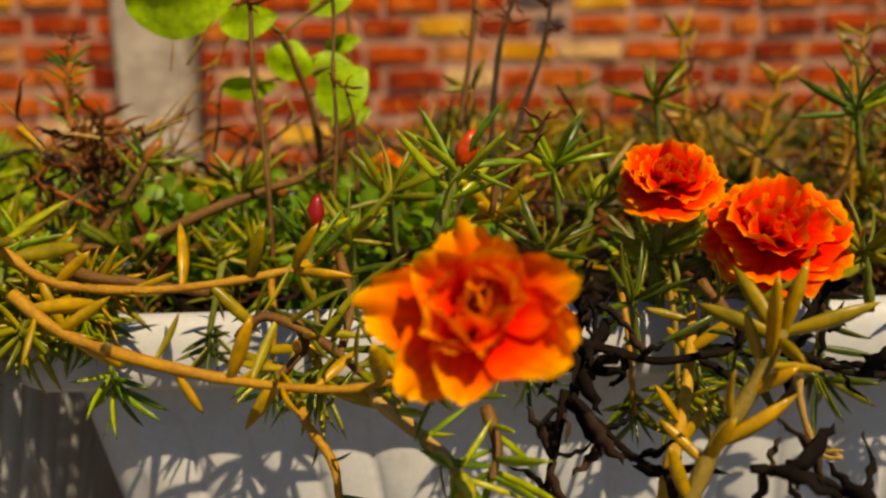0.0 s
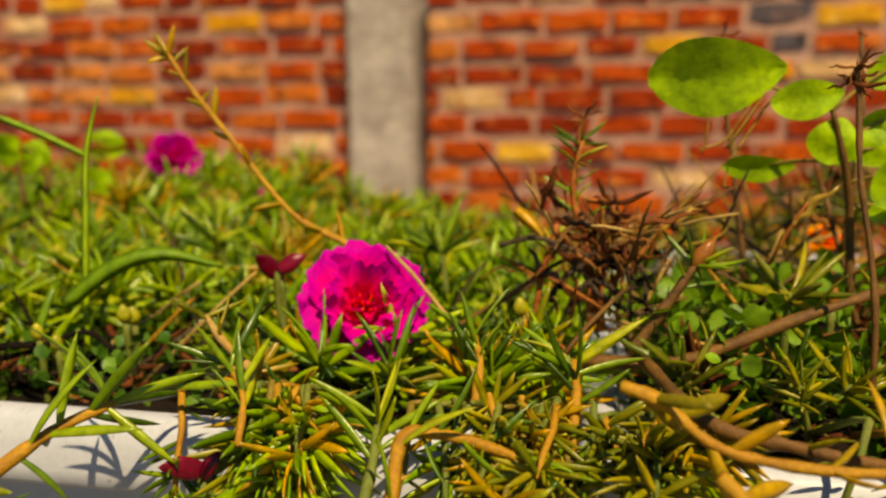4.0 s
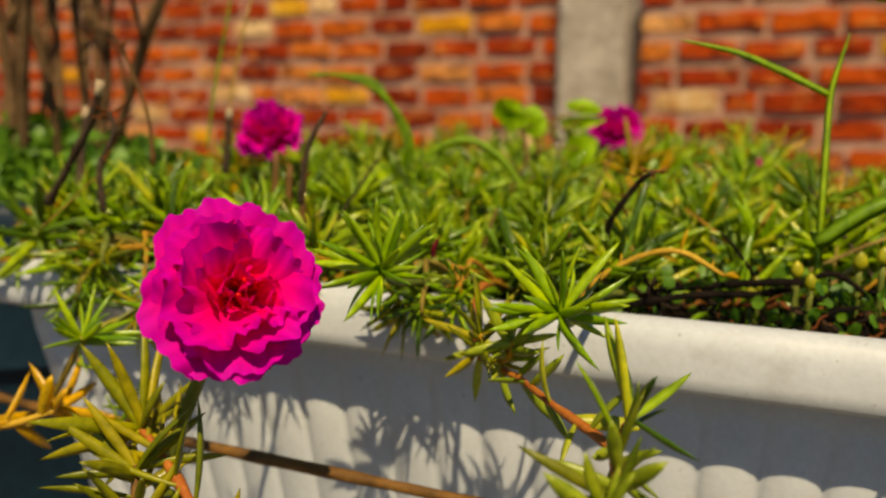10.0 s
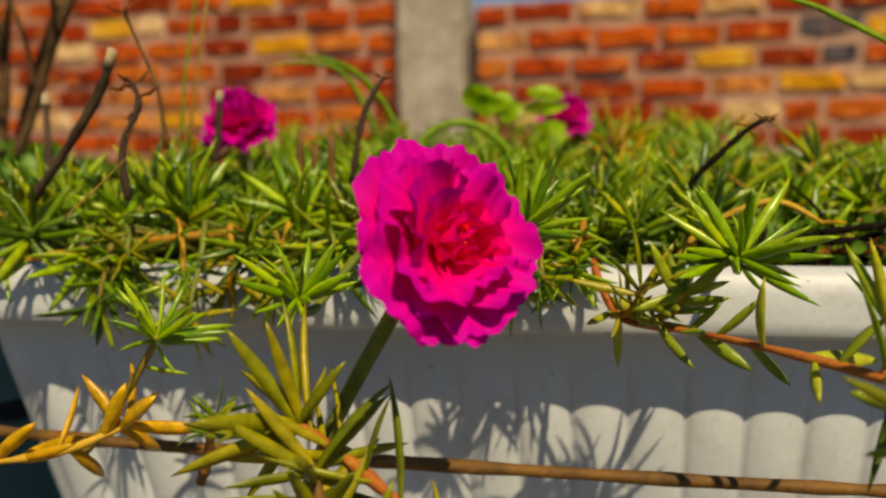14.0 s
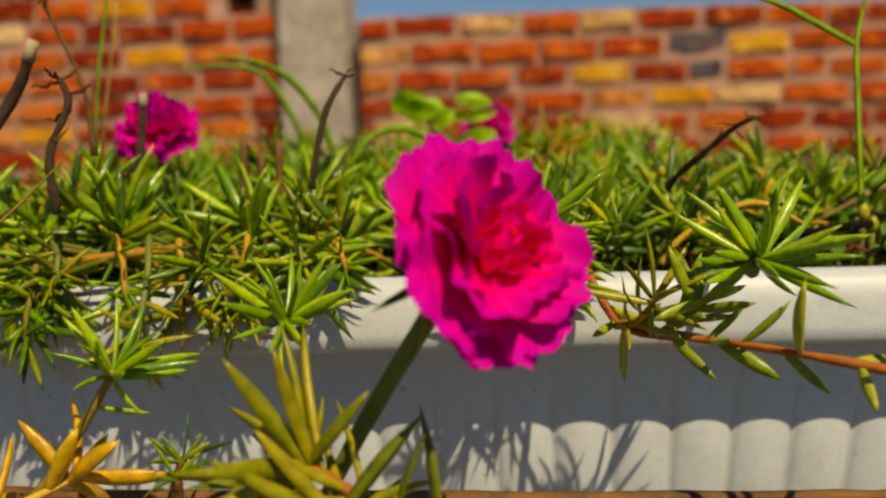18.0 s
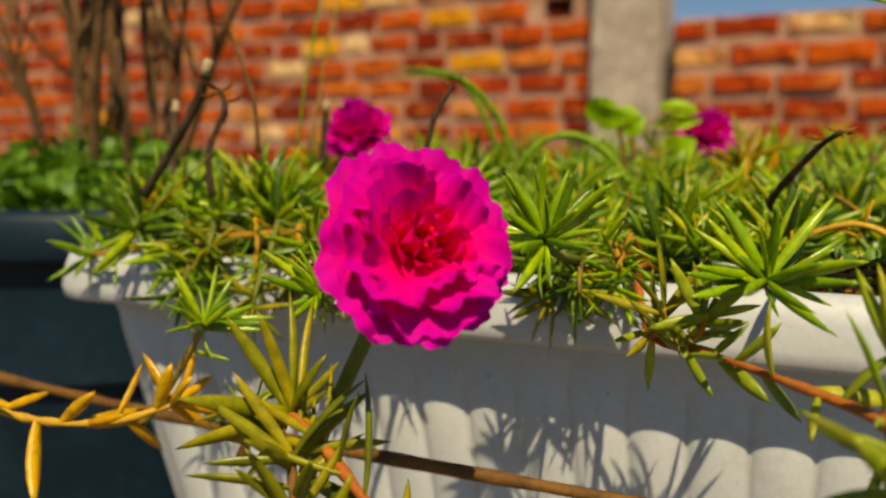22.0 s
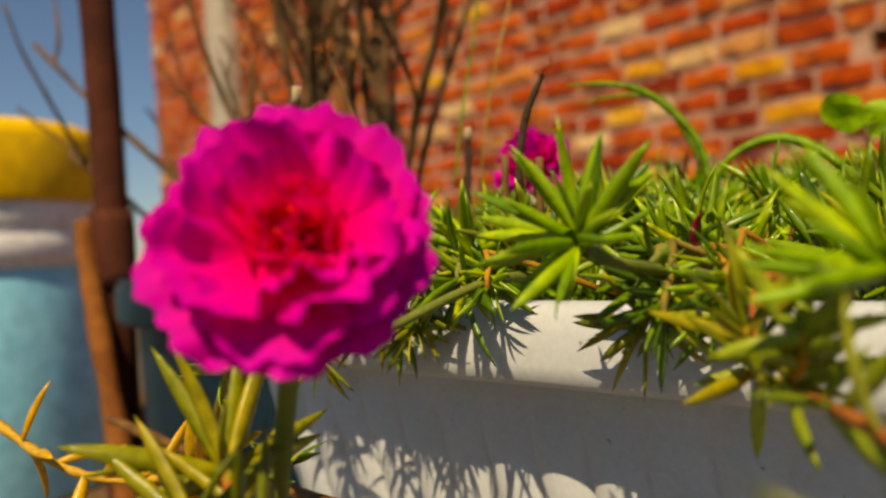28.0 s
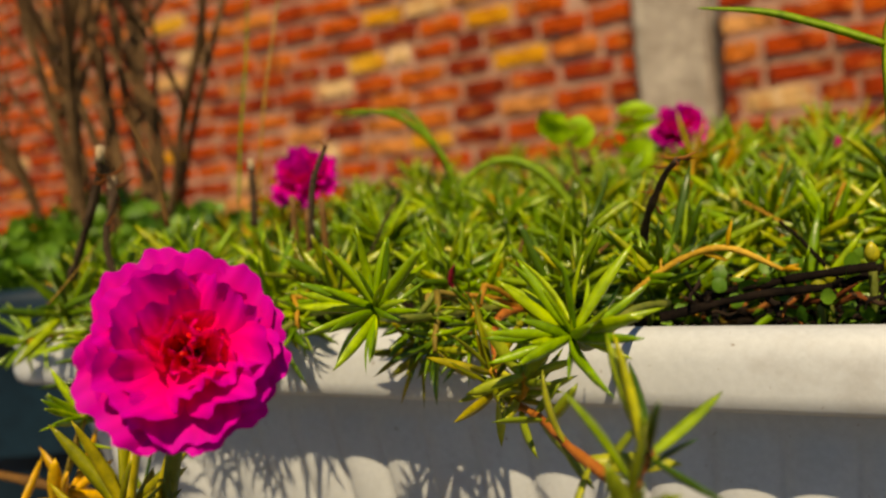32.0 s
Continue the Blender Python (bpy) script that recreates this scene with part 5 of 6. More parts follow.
shoot('thin dead stem curling over', [(-0.1424, 0.0076, 0.2595), (-0.1434, 0.0073, 0.2733), (-0.1469, 0.0064, 0.2839), (-0.1503, 0.0054, 0.2930)], pal='brown', n=4, size=0.006, stem='brown', along=0.7, r=0.0006)
shoot('brown cut stalk standing in the mat', [(-0.1163, 0.0277, 0.2358), (-0.1155, 0.0271, 0.2429), (-0.1153, 0.0286, 0.2638)], pal='brown', n=0, stem='brown', r=0.0013)
shoot('brown cut stalk standing in the mat', [(-0.1124, 0.0290, 0.2342), (-0.1116, 0.0283, 0.2412), (-0.1113, 0.0295, 0.2598)], pal='brown', n=0, stem='brown', r=0.0013)
shoot('brown cut stalk standing in the mat', [(-0.1084, 0.0307, 0.2351), (-0.1076, 0.0301, 0.2421), (-0.1074, 0.0314, 0.2623)], pal='brown', n=0, stem='brown', r=0.0013)
shoot('brown cut stalk with a pale end', [(-0.1512, 0.0516, 0.2550), (-0.1495, 0.0515, 0.2659), (-0.1483, 0.0511, 0.2758)], pal='brown', n=0, stem='bark', r=0.0011, tip='pale')
shoot('thin dark dead twig', [(-0.0951, 0.0090, 0.2511), (-0.0932, 0.0079, 0.2598), (-0.0908, 0.0080, 0.2683), (-0.0866, 0.0086, 0.2753)], pal='brown', n=4, size=0.005, stem='bark', r=0.0008, along=0.9)
shoot('dead forked twig with shrivelled buds', [(-0.0163, 0.0230, 0.2448), (-0.0147, 0.0200, 0.2500), (-0.0100, 0.0117, 0.2561), (-0.0056, 0.0052, 0.2611), (-0.0024, 0.0011, 0.2634)], pal='brown', n=9, size=0.0045, stem='bark', r=0.0008, along=0.6)
shoot('dead twig lying over the dark soil', [(0.0283, 0.0160, 0.2396), (0.0175, 0.0149, 0.2385), (0.0099, 0.0147, 0.2373), (0.0021, 0.0145, 0.2361), (-0.0056, 0.0161, 0.2334)], pal='black', n=8, size=0.004, stem='black', r=0.0009, along=0.9)
shoot('dead twig lying along the soil', [(-0.0078, -0.0007, 0.2342), (0.0078, 0.0090, 0.2361), (0.0230, 0.0171, 0.2364), (0.0346, 0.0245, 0.2405), (0.0422, 0.0247, 0.2366)], pal='black', n=6, size=0.004, stem='black', r=0.0008, along=0.9)
rod('long brown dry stem lying before the planters', [(-0.235, -0.020, 0.1985), (-0.14, -0.024, 0.1955), (-0.03, -0.0255, 0.1945), (0.06, -0.026, 0.1945), (0.13, -0.028, 0.193)], 0.0012)

# orange moss roses of the shorter planter
shoot('thick orange moss rose stem along the rim', [(0.1548, -0.0269, 0.2522), (0.1604, -0.0274, 0.2503), (0.1689, -0.0288, 0.2445), (0.1840, -0.0296, 0.2429), (0.1979, -0.0279, 0.2436), (0.2101, -0.0250, 0.2452)], pal='yellow_olive', n=15, size=0.0125, stem='orange', r=0.0009, along=0.95)
shoot('drooping orange moss rose stem with fleshy leaves', [(0.1670, -0.0388, 0.2450), (0.1748, -0.0402, 0.2388), (0.1874, -0.0424, 0.2347), (0.2025, -0.0445, 0.2316), (0.2183, -0.0473, 0.2308), (0.2286, -0.0493, 0.2330)], pal='yellow_olive', n=20, size=0.012, stem='orange', r=0.0009, along=1.0)
shoot('upright olive moss rose stem with stubby leaves', [(0.2681, -0.0582, 0.2144), (0.2724, -0.0567, 0.2232), (0.2783, -0.0553, 0.2319), (0.2832, -0.0540, 0.2403)], pal='yellow_olive', n=16, size=0.013, stem='olive', r=0.0013, along=0.95)
shoot('yellow moss rose stem hanging over the rim', [(0.2684, -0.0469, 0.2094), (0.2708, -0.0452, 0.2191), (0.2738, -0.0409, 0.2268), (0.2783, -0.0292, 0.2359)], pal='yellow_olive', n=8, size=0.01, stem='yellow', r=0.0012, along=0.9)
shoot('moss rose stem hanging down with a green bud', [(0.2224, -0.0455, 0.2300), (0.2284, -0.0495, 0.2259), (0.2341, -0.0535, 0.2221), (0.2358, -0.0560, 0.2199)], pal='green', n=10, size=0.012, stem='tan', r=0.0011, along=0.9, bud='green_bud')
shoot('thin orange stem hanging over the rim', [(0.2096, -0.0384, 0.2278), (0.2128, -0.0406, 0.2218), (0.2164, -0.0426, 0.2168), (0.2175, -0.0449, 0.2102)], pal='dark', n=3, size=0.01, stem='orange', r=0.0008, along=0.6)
shoot('withered black stem with shrivelled leaves', [(0.2544, -0.0377, 0.2350), (0.2618, -0.0383, 0.2330), (0.2701, -0.0389, 0.2311), (0.2812, -0.0391, 0.2325), (0.2932, -0.0397, 0.2316), (0.3005, -0.0404, 0.2288), (0.3079, -0.0408, 0.2282)], pal='black', n=16, size=0.0095, stem='black', r=0.0008, along=1.0)
shoot('crumpled black withered leaves on the rim', [(0.2610, -0.0327, 0.2412), (0.2581, -0.0333, 0.2375), (0.2568, -0.0352, 0.2322), (0.2587, -0.0358, 0.2294)], pal='black', n=20, size=0.0105, stem='black', along=1.0)
shoot('hanging black withered stem', [(0.2536, -0.0429, 0.2282), (0.2523, -0.0449, 0.2224), (0.2507, -0.0469, 0.2167), (0.2492, -0.0481, 0.2098)], pal='black', n=14, size=0.01, stem='black', r=0.0007, along=1.0)
shoot('thin black withered stem', [(0.2541, -0.0450, 0.2280), (0.2584, -0.0460, 0.2236), (0.2627, -0.0469, 0.2191), (0.2688, -0.0478, 0.2156)], pal='black', n=8, size=0.0095, stem='black', r=0.0006, along=1.0)
shoot('curled black withered leaves on a wire thin stem', [(0.2772, -0.0592, 0.2216), (0.2820, -0.0595, 0.2211), (0.2876, -0.0599, 0.2198), (0.2924, -0.0607, 0.2166)], pal='black', n=14, size=0.0105, stem='black', r=0.0007, along=1.0)
shoot('black withered stem on the rim', [(0.3001, -0.0339, 0.2425), (0.2957, -0.0357, 0.2372), (0.2923, -0.0374, 0.2329), (0.2941, -0.0381, 0.2292)], pal='black', n=12, size=0.0095, stem='black', r=0.0007, along=1.0)
shoot('thin curling tan tendril', [(0.2895, -0.0454, 0.2326), (0.2902, -0.0469, 0.2248), (0.2927, -0.0481, 0.2187), (0.2962, -0.0484, 0.2178)], pal='tan', n=3, size=0.005, stem='tan', r=0.0006, along=0.5)
shoot('dry moss rose stem with a brown bud and green leaves', [(0.1576, 0.0222, 0.2427), (0.1636, 0.0235, 0.2515), (0.1698, 0.0250, 0.2610)], pal='green', n=10, size=0.011, stem='brown', along=0.3, r=0.0012, bud='dry_bud')
shoot('moss rose shoot with a pale pink bud', [(0.2111, -0.0226, 0.2421), (0.2115, -0.0217, 0.2471), (0.2124, -0.0218, 0.2521)], pal='green', n=7, size=0.0125, along=0.7, bud='red_bud')
shoot('moss rose shoot with an opening orange bud', [(0.2338, -0.0240, 0.2500), (0.2364, -0.0239, 0.2569), (0.2388, -0.0238, 0.2633)], pal='green', n=15, size=0.014, along=0.7, bud='orange_bud')
shoot('moss rose shoot with a pale green bud', [(0.2612, -0.0067, 0.2443), (0.2647, -0.0059, 0.2497), (0.2665, -0.0050, 0.2547)], pal='green', n=9, size=0.011, along=0.6, bud='green_bud')
shoot('green moss rose rosette among the orange blooms', [(0.2261, 0.0102, 0.2408), (0.2256, 0.0085, 0.2485), (0.2253, 0.0066, 0.2548)], pal='olive', n=15, size=0.0145, along=0.3)
shoot('green moss rose rosette among the orange blooms', [(0.2610, 0.0050, 0.2470), (0.2599, 0.0033, 0.2544), (0.2590, 0.0014, 0.2605)], pal='green', n=15, size=0.0145, along=0.3)
shoot('green moss rose rosette among the orange blooms', [(0.2978, 0.0563, 0.2571), (0.2962, 0.0550, 0.2663), (0.2949, 0.0533, 0.2737)], pal='olive', n=14, size=0.015, along=0.3)
shoot('green moss rose rosette among the orange blooms', [(0.3360, 0.0242, 0.2560), (0.3338, 0.0227, 0.2640), (0.3318, 0.0209, 0.2705)], pal='green', n=16, size=0.015, along=0.3)
shoot('green moss rose rosette among the orange blooms', [(0.2806, -0.0039, 0.2303), (0.2792, -0.0055, 0.2378), (0.2780, -0.0074, 0.2440)], pal='olive', n=15, size=0.014, along=0.3)
shoot('green moss rose rosette among the orange blooms', [(0.3181, -0.0150, 0.2323), (0.3160, -0.0167, 0.2394), (0.3140, -0.0186, 0.2452)], pal='olive', n=15, size=0.014, along=0.3)
shoot('green moss rose rosette among the orange blooms', [(0.1892, 0.0365, 0.2381), (0.1891, 0.0350, 0.2468), (0.1894, 0.0332, 0.2539)], pal='olive', n=13, size=0.014, along=0.3)
shoot('green moss rose rosette among the orange blooms', [(0.2180, -0.0010, 0.2336), (0.2176, -0.0027, 0.2410), (0.2175, -0.0046, 0.2472)], pal='olive', n=14, size=0.013, along=0.3)
# The next two rosettes hold their shade in the leaf_dark colour.
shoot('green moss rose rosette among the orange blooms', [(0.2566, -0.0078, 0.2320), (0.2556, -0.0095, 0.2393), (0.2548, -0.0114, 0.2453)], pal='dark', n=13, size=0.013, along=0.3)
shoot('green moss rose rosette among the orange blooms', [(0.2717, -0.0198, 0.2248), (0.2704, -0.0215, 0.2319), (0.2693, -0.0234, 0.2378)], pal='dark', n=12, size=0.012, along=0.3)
shoot('green moss rose rosette among the orange blooms', [(0.2493, 0.0084, 0.2356), (0.2484, 0.0068, 0.2434), (0.2478, 0.0049, 0.2497)], pal='yellow_olive', n=12, size=0.013, along=0.3)
shoot('dark dried stalk with a shrivelled seed head', [(0.1995, 0.0110, 0.2330), (0.1991, 0.0120, 0.2536), (0.1981, 0.0142, 0.2654), (0.1961, 0.0168, 0.2792), (0.1958, 0.0200, 0.2921), (0.1949, 0.0200, 0.2982)], pal='brown', n=16, size=0.0055, stem='brown', r=0.0006, along=0.14)
shoot('dark dried stalk with a shrivelled seed head', [(0.2122, 0.0130, 0.2330), (0.2130, 0.0140, 0.2536), (0.2138, 0.0162, 0.2674), (0.2134, 0.0180, 0.2812), (0.2138, 0.0200, 0.2930), (0.2125, 0.0200, 0.3010)], pal='brown', n=16, size=0.0052, stem='brown', r=0.0005, along=0.14)
shoot('dark dried side stalk', [(0.2180, 0.0160, 0.2532), (0.2179, 0.0180, 0.2672), (0.2157, 0.0180, 0.2772)], pal='brown', n=5, size=0.005, stem='brown', r=0.0004, along=0.4)
shoot('thin dark dried stem with a withered tip', [(0.2508, 0.0474, 0.2563), (0.2516, 0.0501, 0.2729), (0.2544, 0.0530, 0.2907), (0.2607, 0.0556, 0.3063)], pal='brown', n=16, size=0.007, stem='bark', r=0.0008, along=0.3)
shoot('thin dark dried stem with a withered tip', [(0.2497, 0.0444, 0.2371), (0.2575, 0.0453, 0.2670), (0.2639, 0.0474, 0.2857), (0.2672, 0.0503, 0.3038)], pal='brown', n=16, size=0.007, stem='bark', r=0.0008, along=0.3)
shoot('dark dried upright stem', [(0.2421, 0.0437, 0.2661), (0.2447, 0.0461, 0.2801), (0.2467, 0.0486, 0.2941), (0.2473, 0.0509, 0.3067)], pal='brown', n=7, size=0.0055, stem='brown', r=0.0007, along=0.6)
shoot('dark dried upright stem', [(0.1881, 0.0835, 0.2504), (0.1849, 0.0882, 0.2755), (0.1822, 0.0916, 0.2940), (0.1816, 0.0947, 0.3107)], pal='brown', n=7, size=0.0055, stem='brown', r=0.0007, along=0.6)
shoot('dark dried upright stem', [(0.2091, 0.0735, 0.2559), (0.2127, 0.0789, 0.2863), (0.2122, 0.0830, 0.3088)], pal='brown', n=7, size=0.0055, stem='brown', r=0.0007, along=0.6)
shoot('dark dried upright stem', [(0.2442, -0.0197, 0.2532), (0.2465, -0.0182, 0.2622), (0.2516, -0.0179, 0.2649), (0.2543, -0.0171, 0.2699)], pal='brown', n=7, size=0.0055, stem='brown', r=0.0007, along=0.6)
# Where pal is dark below, shade about the bloom is part of the leaf colour.
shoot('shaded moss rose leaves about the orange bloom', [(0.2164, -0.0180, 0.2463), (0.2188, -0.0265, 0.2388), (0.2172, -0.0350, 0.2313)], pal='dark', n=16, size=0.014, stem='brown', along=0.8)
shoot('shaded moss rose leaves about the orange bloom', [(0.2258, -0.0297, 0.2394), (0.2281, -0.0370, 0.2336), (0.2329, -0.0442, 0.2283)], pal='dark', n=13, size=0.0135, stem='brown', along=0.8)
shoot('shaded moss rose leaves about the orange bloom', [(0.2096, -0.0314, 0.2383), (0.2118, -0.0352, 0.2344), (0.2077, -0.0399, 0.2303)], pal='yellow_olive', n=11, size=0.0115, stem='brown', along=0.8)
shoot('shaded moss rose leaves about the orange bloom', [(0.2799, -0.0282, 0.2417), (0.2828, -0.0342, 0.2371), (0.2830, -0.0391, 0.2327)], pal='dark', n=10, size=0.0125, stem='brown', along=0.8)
shoot('shaded moss rose leaves about the orange bloom', [(0.2009, -0.0356, 0.2358), (0.2056, -0.0351, 0.2394), (0.2141, -0.0380, 0.2362), (0.2214, -0.0422, 0.2316)], pal='olive', n=14, size=0.0125, stem='brown', along=0.8)
shoot('shaded moss rose leaves about the orange bloom', [(0.2406, -0.0467, 0.2272), (0.2419, -0.0507, 0.2224), (0.2407, -0.0543, 0.2188)], pal='green', n=9, size=0.013, stem='brown', along=0.8)
shoot('tall half dry moss rose stem behind the orange blooms', [(0.3218, 0.0979, 0.2446), (0.3196, 0.1023, 0.2681), (0.3183, 0.1069, 0.2934)], pal='yellow_olive', n=12, size=0.01, stem='orange', r=0.0009, along=0.8)
shoot('tall half dry moss rose stem behind the orange blooms', [(0.3523, 0.0668, 0.2472), (0.3576, 0.0695, 0.2632), (0.3615, 0.0743, 0.2904)], pal='yellow_olive', n=12, size=0.01, stem='orange', r=0.0009, along=0.8)
shoot('tall half dry moss rose stem behind the orange blooms', [(0.3401, 0.0972, 0.2443), (0.3442, 0.1003, 0.2623), (0.3501, 0.1031, 0.2785)], pal='yellow_olive', n=12, size=0.01, stem='orange', r=0.0009, along=0.8)

# blooms
bloom('large open magenta double moss rose bloom with red stamens', (-0.0564, -0.0709, 0.2460), (0.72, -0.58, 0.38), 0.0152, 'magenta', [(-0.0920, -0.0560, 0.1820), (-0.0800, -0.0600, 0.2120)])
bloom('open magenta double moss rose bloom among green leaves', (0.1028, 0.0229, 0.2505), (0.20, -0.88, 0.42), 0.0138, 'magenta', [(0.1050, 0.0500, 0.2320), (0.1040, 0.0380, 0.2400)])
bloom('magenta double moss rose bloom on brown stalks', (-0.1622, 0.0923, 0.2722), (0.02, -0.55, 0.82), 0.0148, 'magenta', [(-0.1630, 0.0980, 0.2350), (-0.1620, 0.0960, 0.2520)], closed=1)
bloom('half closed magenta moss rose bloom at the back', (-0.0547, 0.2283, 0.2745), (0.02, -0.40, 0.90), 0.0146, 'magenta', [(-0.0560, 0.2320, 0.2350), (-0.0550, 0.2300, 0.2500)], closed=1)
bloom('open orange and yellow moss rose bloom with a red heart', (0.2374, -0.0747, 0.2494), (-0.02, -0.86, 0.50), 0.0122, 'orange', [(0.2320, -0.0300, 0.2250), (0.2350, -0.0550, 0.2360)], loose=1)
bloom('orange red double moss rose bloom', (0.2775, -0.0155, 0.2590), (-0.15, -0.55, 0.80), 0.0100, 'red_orange', [(0.2800, 0.0000, 0.2300), (0.2780, -0.0080, 0.2450)])
bloom('full orange red double moss rose bloom', (0.2972, -0.0182, 0.2490), (-0.10, -0.62, 0.75), 0.0140, 'red_orange', [(0.3000, 0.0050, 0.2280), (0.2980, -0.0080, 0.2380)])
bloom('small orange moss rose bloom far back', (0.2212, 0.1400, 0.2510), (-0.05, -0.50, 0.85), 0.0065, 'orange', [(0.2212, 0.1440, 0.2260), (0.2212, 0.1430, 0.2390)])
bloom('small orange moss rose bloom far back', (0.2586, 0.1330, 0.2427), (-0.05, -0.50, 0.85), 0.0075, 'orange', [(0.2586, 0.1370, 0.2177), (0.2586, 0.1360, 0.2307)])
bloom('small orange moss rose bloom far back', (0.2621, 0.1130, 0.2427), (-0.05, -0.50, 0.85), 0.0070, 'orange', [(0.2621, 0.1170, 0.2177), (0.2621, 0.1160, 0.2307)])
lone_bud('wilted dark red bloom among the leaves', (0.0762, 0.0351, 0.2554), 'wilted', 0.0085, (-0.50, -0.20, 0.60))
lone_bud('wilted dark red bloom among the leaves', (0.0815, 0.0345, 0.2562), 'wilted', 0.0075, (0.80, -0.20, 0.50))
lone_bud('fallen dark red wilted bloom on the rim', (0.0816, -0.0170, 0.2296), 'wilted', 0.0085, (-0.70, -0.30, 0.30))
lone_bud('fallen dark red wilted bloom on the rim', (0.0860, -0.0170, 0.2300), 'wilted', 0.0060, (0.40, -0.20, 0.80))
lone_bud('small magenta bud at the back', (0.0131, 0.1785, 0.2575), 'magenta_bud', 0.0065, (0.00, -0.20, 1.00))
lone_bud('dark red bud with a peach tip', (-0.0533, 0.0020, 0.2436), 'wilted', 0.0055, (0.00, -0.20, 1.00))
lone_bud('round yellow green bud in the mat', (-0.0057, 0.0730, 0.2507), 'green_bud', 0.0035, (0.00, -0.20, 1.00))
lone_bud('round yellow green bud in the mat', (0.0451, 0.0250, 0.2453), 'green_bud', 0.0045, (0.00, -0.20, 1.00))
lone_bud('round yellow green bud in the mat', (0.0412, 0.0348, 0.2425), 'green_bud', 0.0050, (0.00, -0.20, 1.00))
lone_bud('round yellow green bud in the mat', (0.1344, 0.0336, 0.2488), 'green_bud', 0.0045, (0.00, -0.20, 1.00))
lone_bud('round yellow green bud in the mat', (0.0183, 0.0159, 0.2366), 'green_bud', 0.0045, (0.00, -0.20, 1.00))
lone_bud('round yellow green bud in the mat', (0.0193, 0.0243, 0.2368), 'green_bud', 0.0040, (0.00, -0.20, 1.00))
lone_bud('round yellow green bud in the mat', (0.0306, 0.0206, 0.2390), 'green_bud', 0.0040, (0.00, -0.20, 1.00))
lone_bud('round yellow green bud in the mat', (0.0275, 0.0185, 0.2419), 'green_bud', 0.0040, (0.00, -0.20, 1.00))
lone_bud('small rust orange bud', (0.1980, 0.0356, 0.2530), 'dry_bud', 0.0055, (0.00, -0.20, 1.00))

# grass and broad leaves
blade('upright green grass blade', [(0.0322, 0.0290, 0.2330), (0.0321, 0.0303, 0.2495), (0.0319, 0.0325, 0.2680), (0.0320, 0.0341, 0.2805), (0.0334, 0.0350, 0.2880), (0.0350, 0.0360, 0.2945)], 0.0018, 'bright')
blade('slanting green grass blade', [(0.0320, 0.0341, 0.2805), (0.0215, 0.0318, 0.2858), (0.0110, 0.0285, 0.2902), (-0.0010, 0.0245, 0.2928)], 0.0018, 'grass')
blade('broad arching grass blade', [(0.0310, 0.0235, 0.2470), (0.0427, 0.0260, 0.2559), (0.0530, 0.0299, 0.2584), (0.0652, 0.0355, 0.2548)], 0.0040, 'grass')
blade('arching grass blade at the back', [(-0.1183, 0.1352, 0.2472), (-0.1249, 0.1359, 0.2678), (-0.1357, 0.1346, 0.2872), (-0.1477, 0.1304, 0.2913), (-0.1637, 0.1238, 0.2905)], 0.0024, 'grass')
blade('arching grass blade at the back', [(-0.0613, 0.1070, 0.2463), (-0.0717, 0.1059, 0.2604), (-0.0836, 0.1030, 0.2665), (-0.0950, 0.0985, 0.2625), (-0.1021, 0.0940, 0.2504)], 0.0030, 'grass')
blade('thin upright grass stalk', [(-0.1757, 0.0826, 0.2604), (-0.1717, 0.0885, 0.2968), (-0.1709, 0.1052, 0.3390), (-0.1663, 0.1112, 0.3696)], 0.0011, 'tan')
blade('grass blade leaning over', [(-0.1080, 0.1122, 0.2564), (-0.1118, 0.1101, 0.2713), (-0.1206, 0.1038, 0.2839), (-0.1298, 0.0966, 0.2889), (-0.1408, 0.0876, 0.2899)], 0.0024, 'grass')
blade('thin grass blade before the wall', [(-0.1697, 0.0657, 0.2618), (-0.1685, 0.0703, 0.2860), (-0.1658, 0.0762, 0.3142), (-0.1646, 0.0808, 0.3384)], 0.0010, 'grass')
blade('thin pale dry grass blade', [(0.1726, 0.0575, 0.2818), (0.1783, 0.0585, 0.2840), (0.1832, 0.0602, 0.2911), (0.1869, 0.0615, 0.2962)], 0.0006, 'tan')
blade('thin pale dry grass blade', [(0.1763, 0.0400, 0.2829), (0.1801, 0.0400, 0.2887), (0.1838, 0.0410, 0.2947)], 0.0008, 'tan')
blade('thin pale dry grass blade', [(0.1717, 0.0420, 0.2816), (0.1725, 0.0420, 0.2858), (0.1728, 0.0420, 0.2904)], 0.0005, 'tan')
blade('thin pale dry grass blade', [(-0.1466, -0.0289, 0.2456), (-0.1406, -0.0256, 0.2517), (-0.1335, -0.0214, 0.2598)], 0.0006, 'tan')
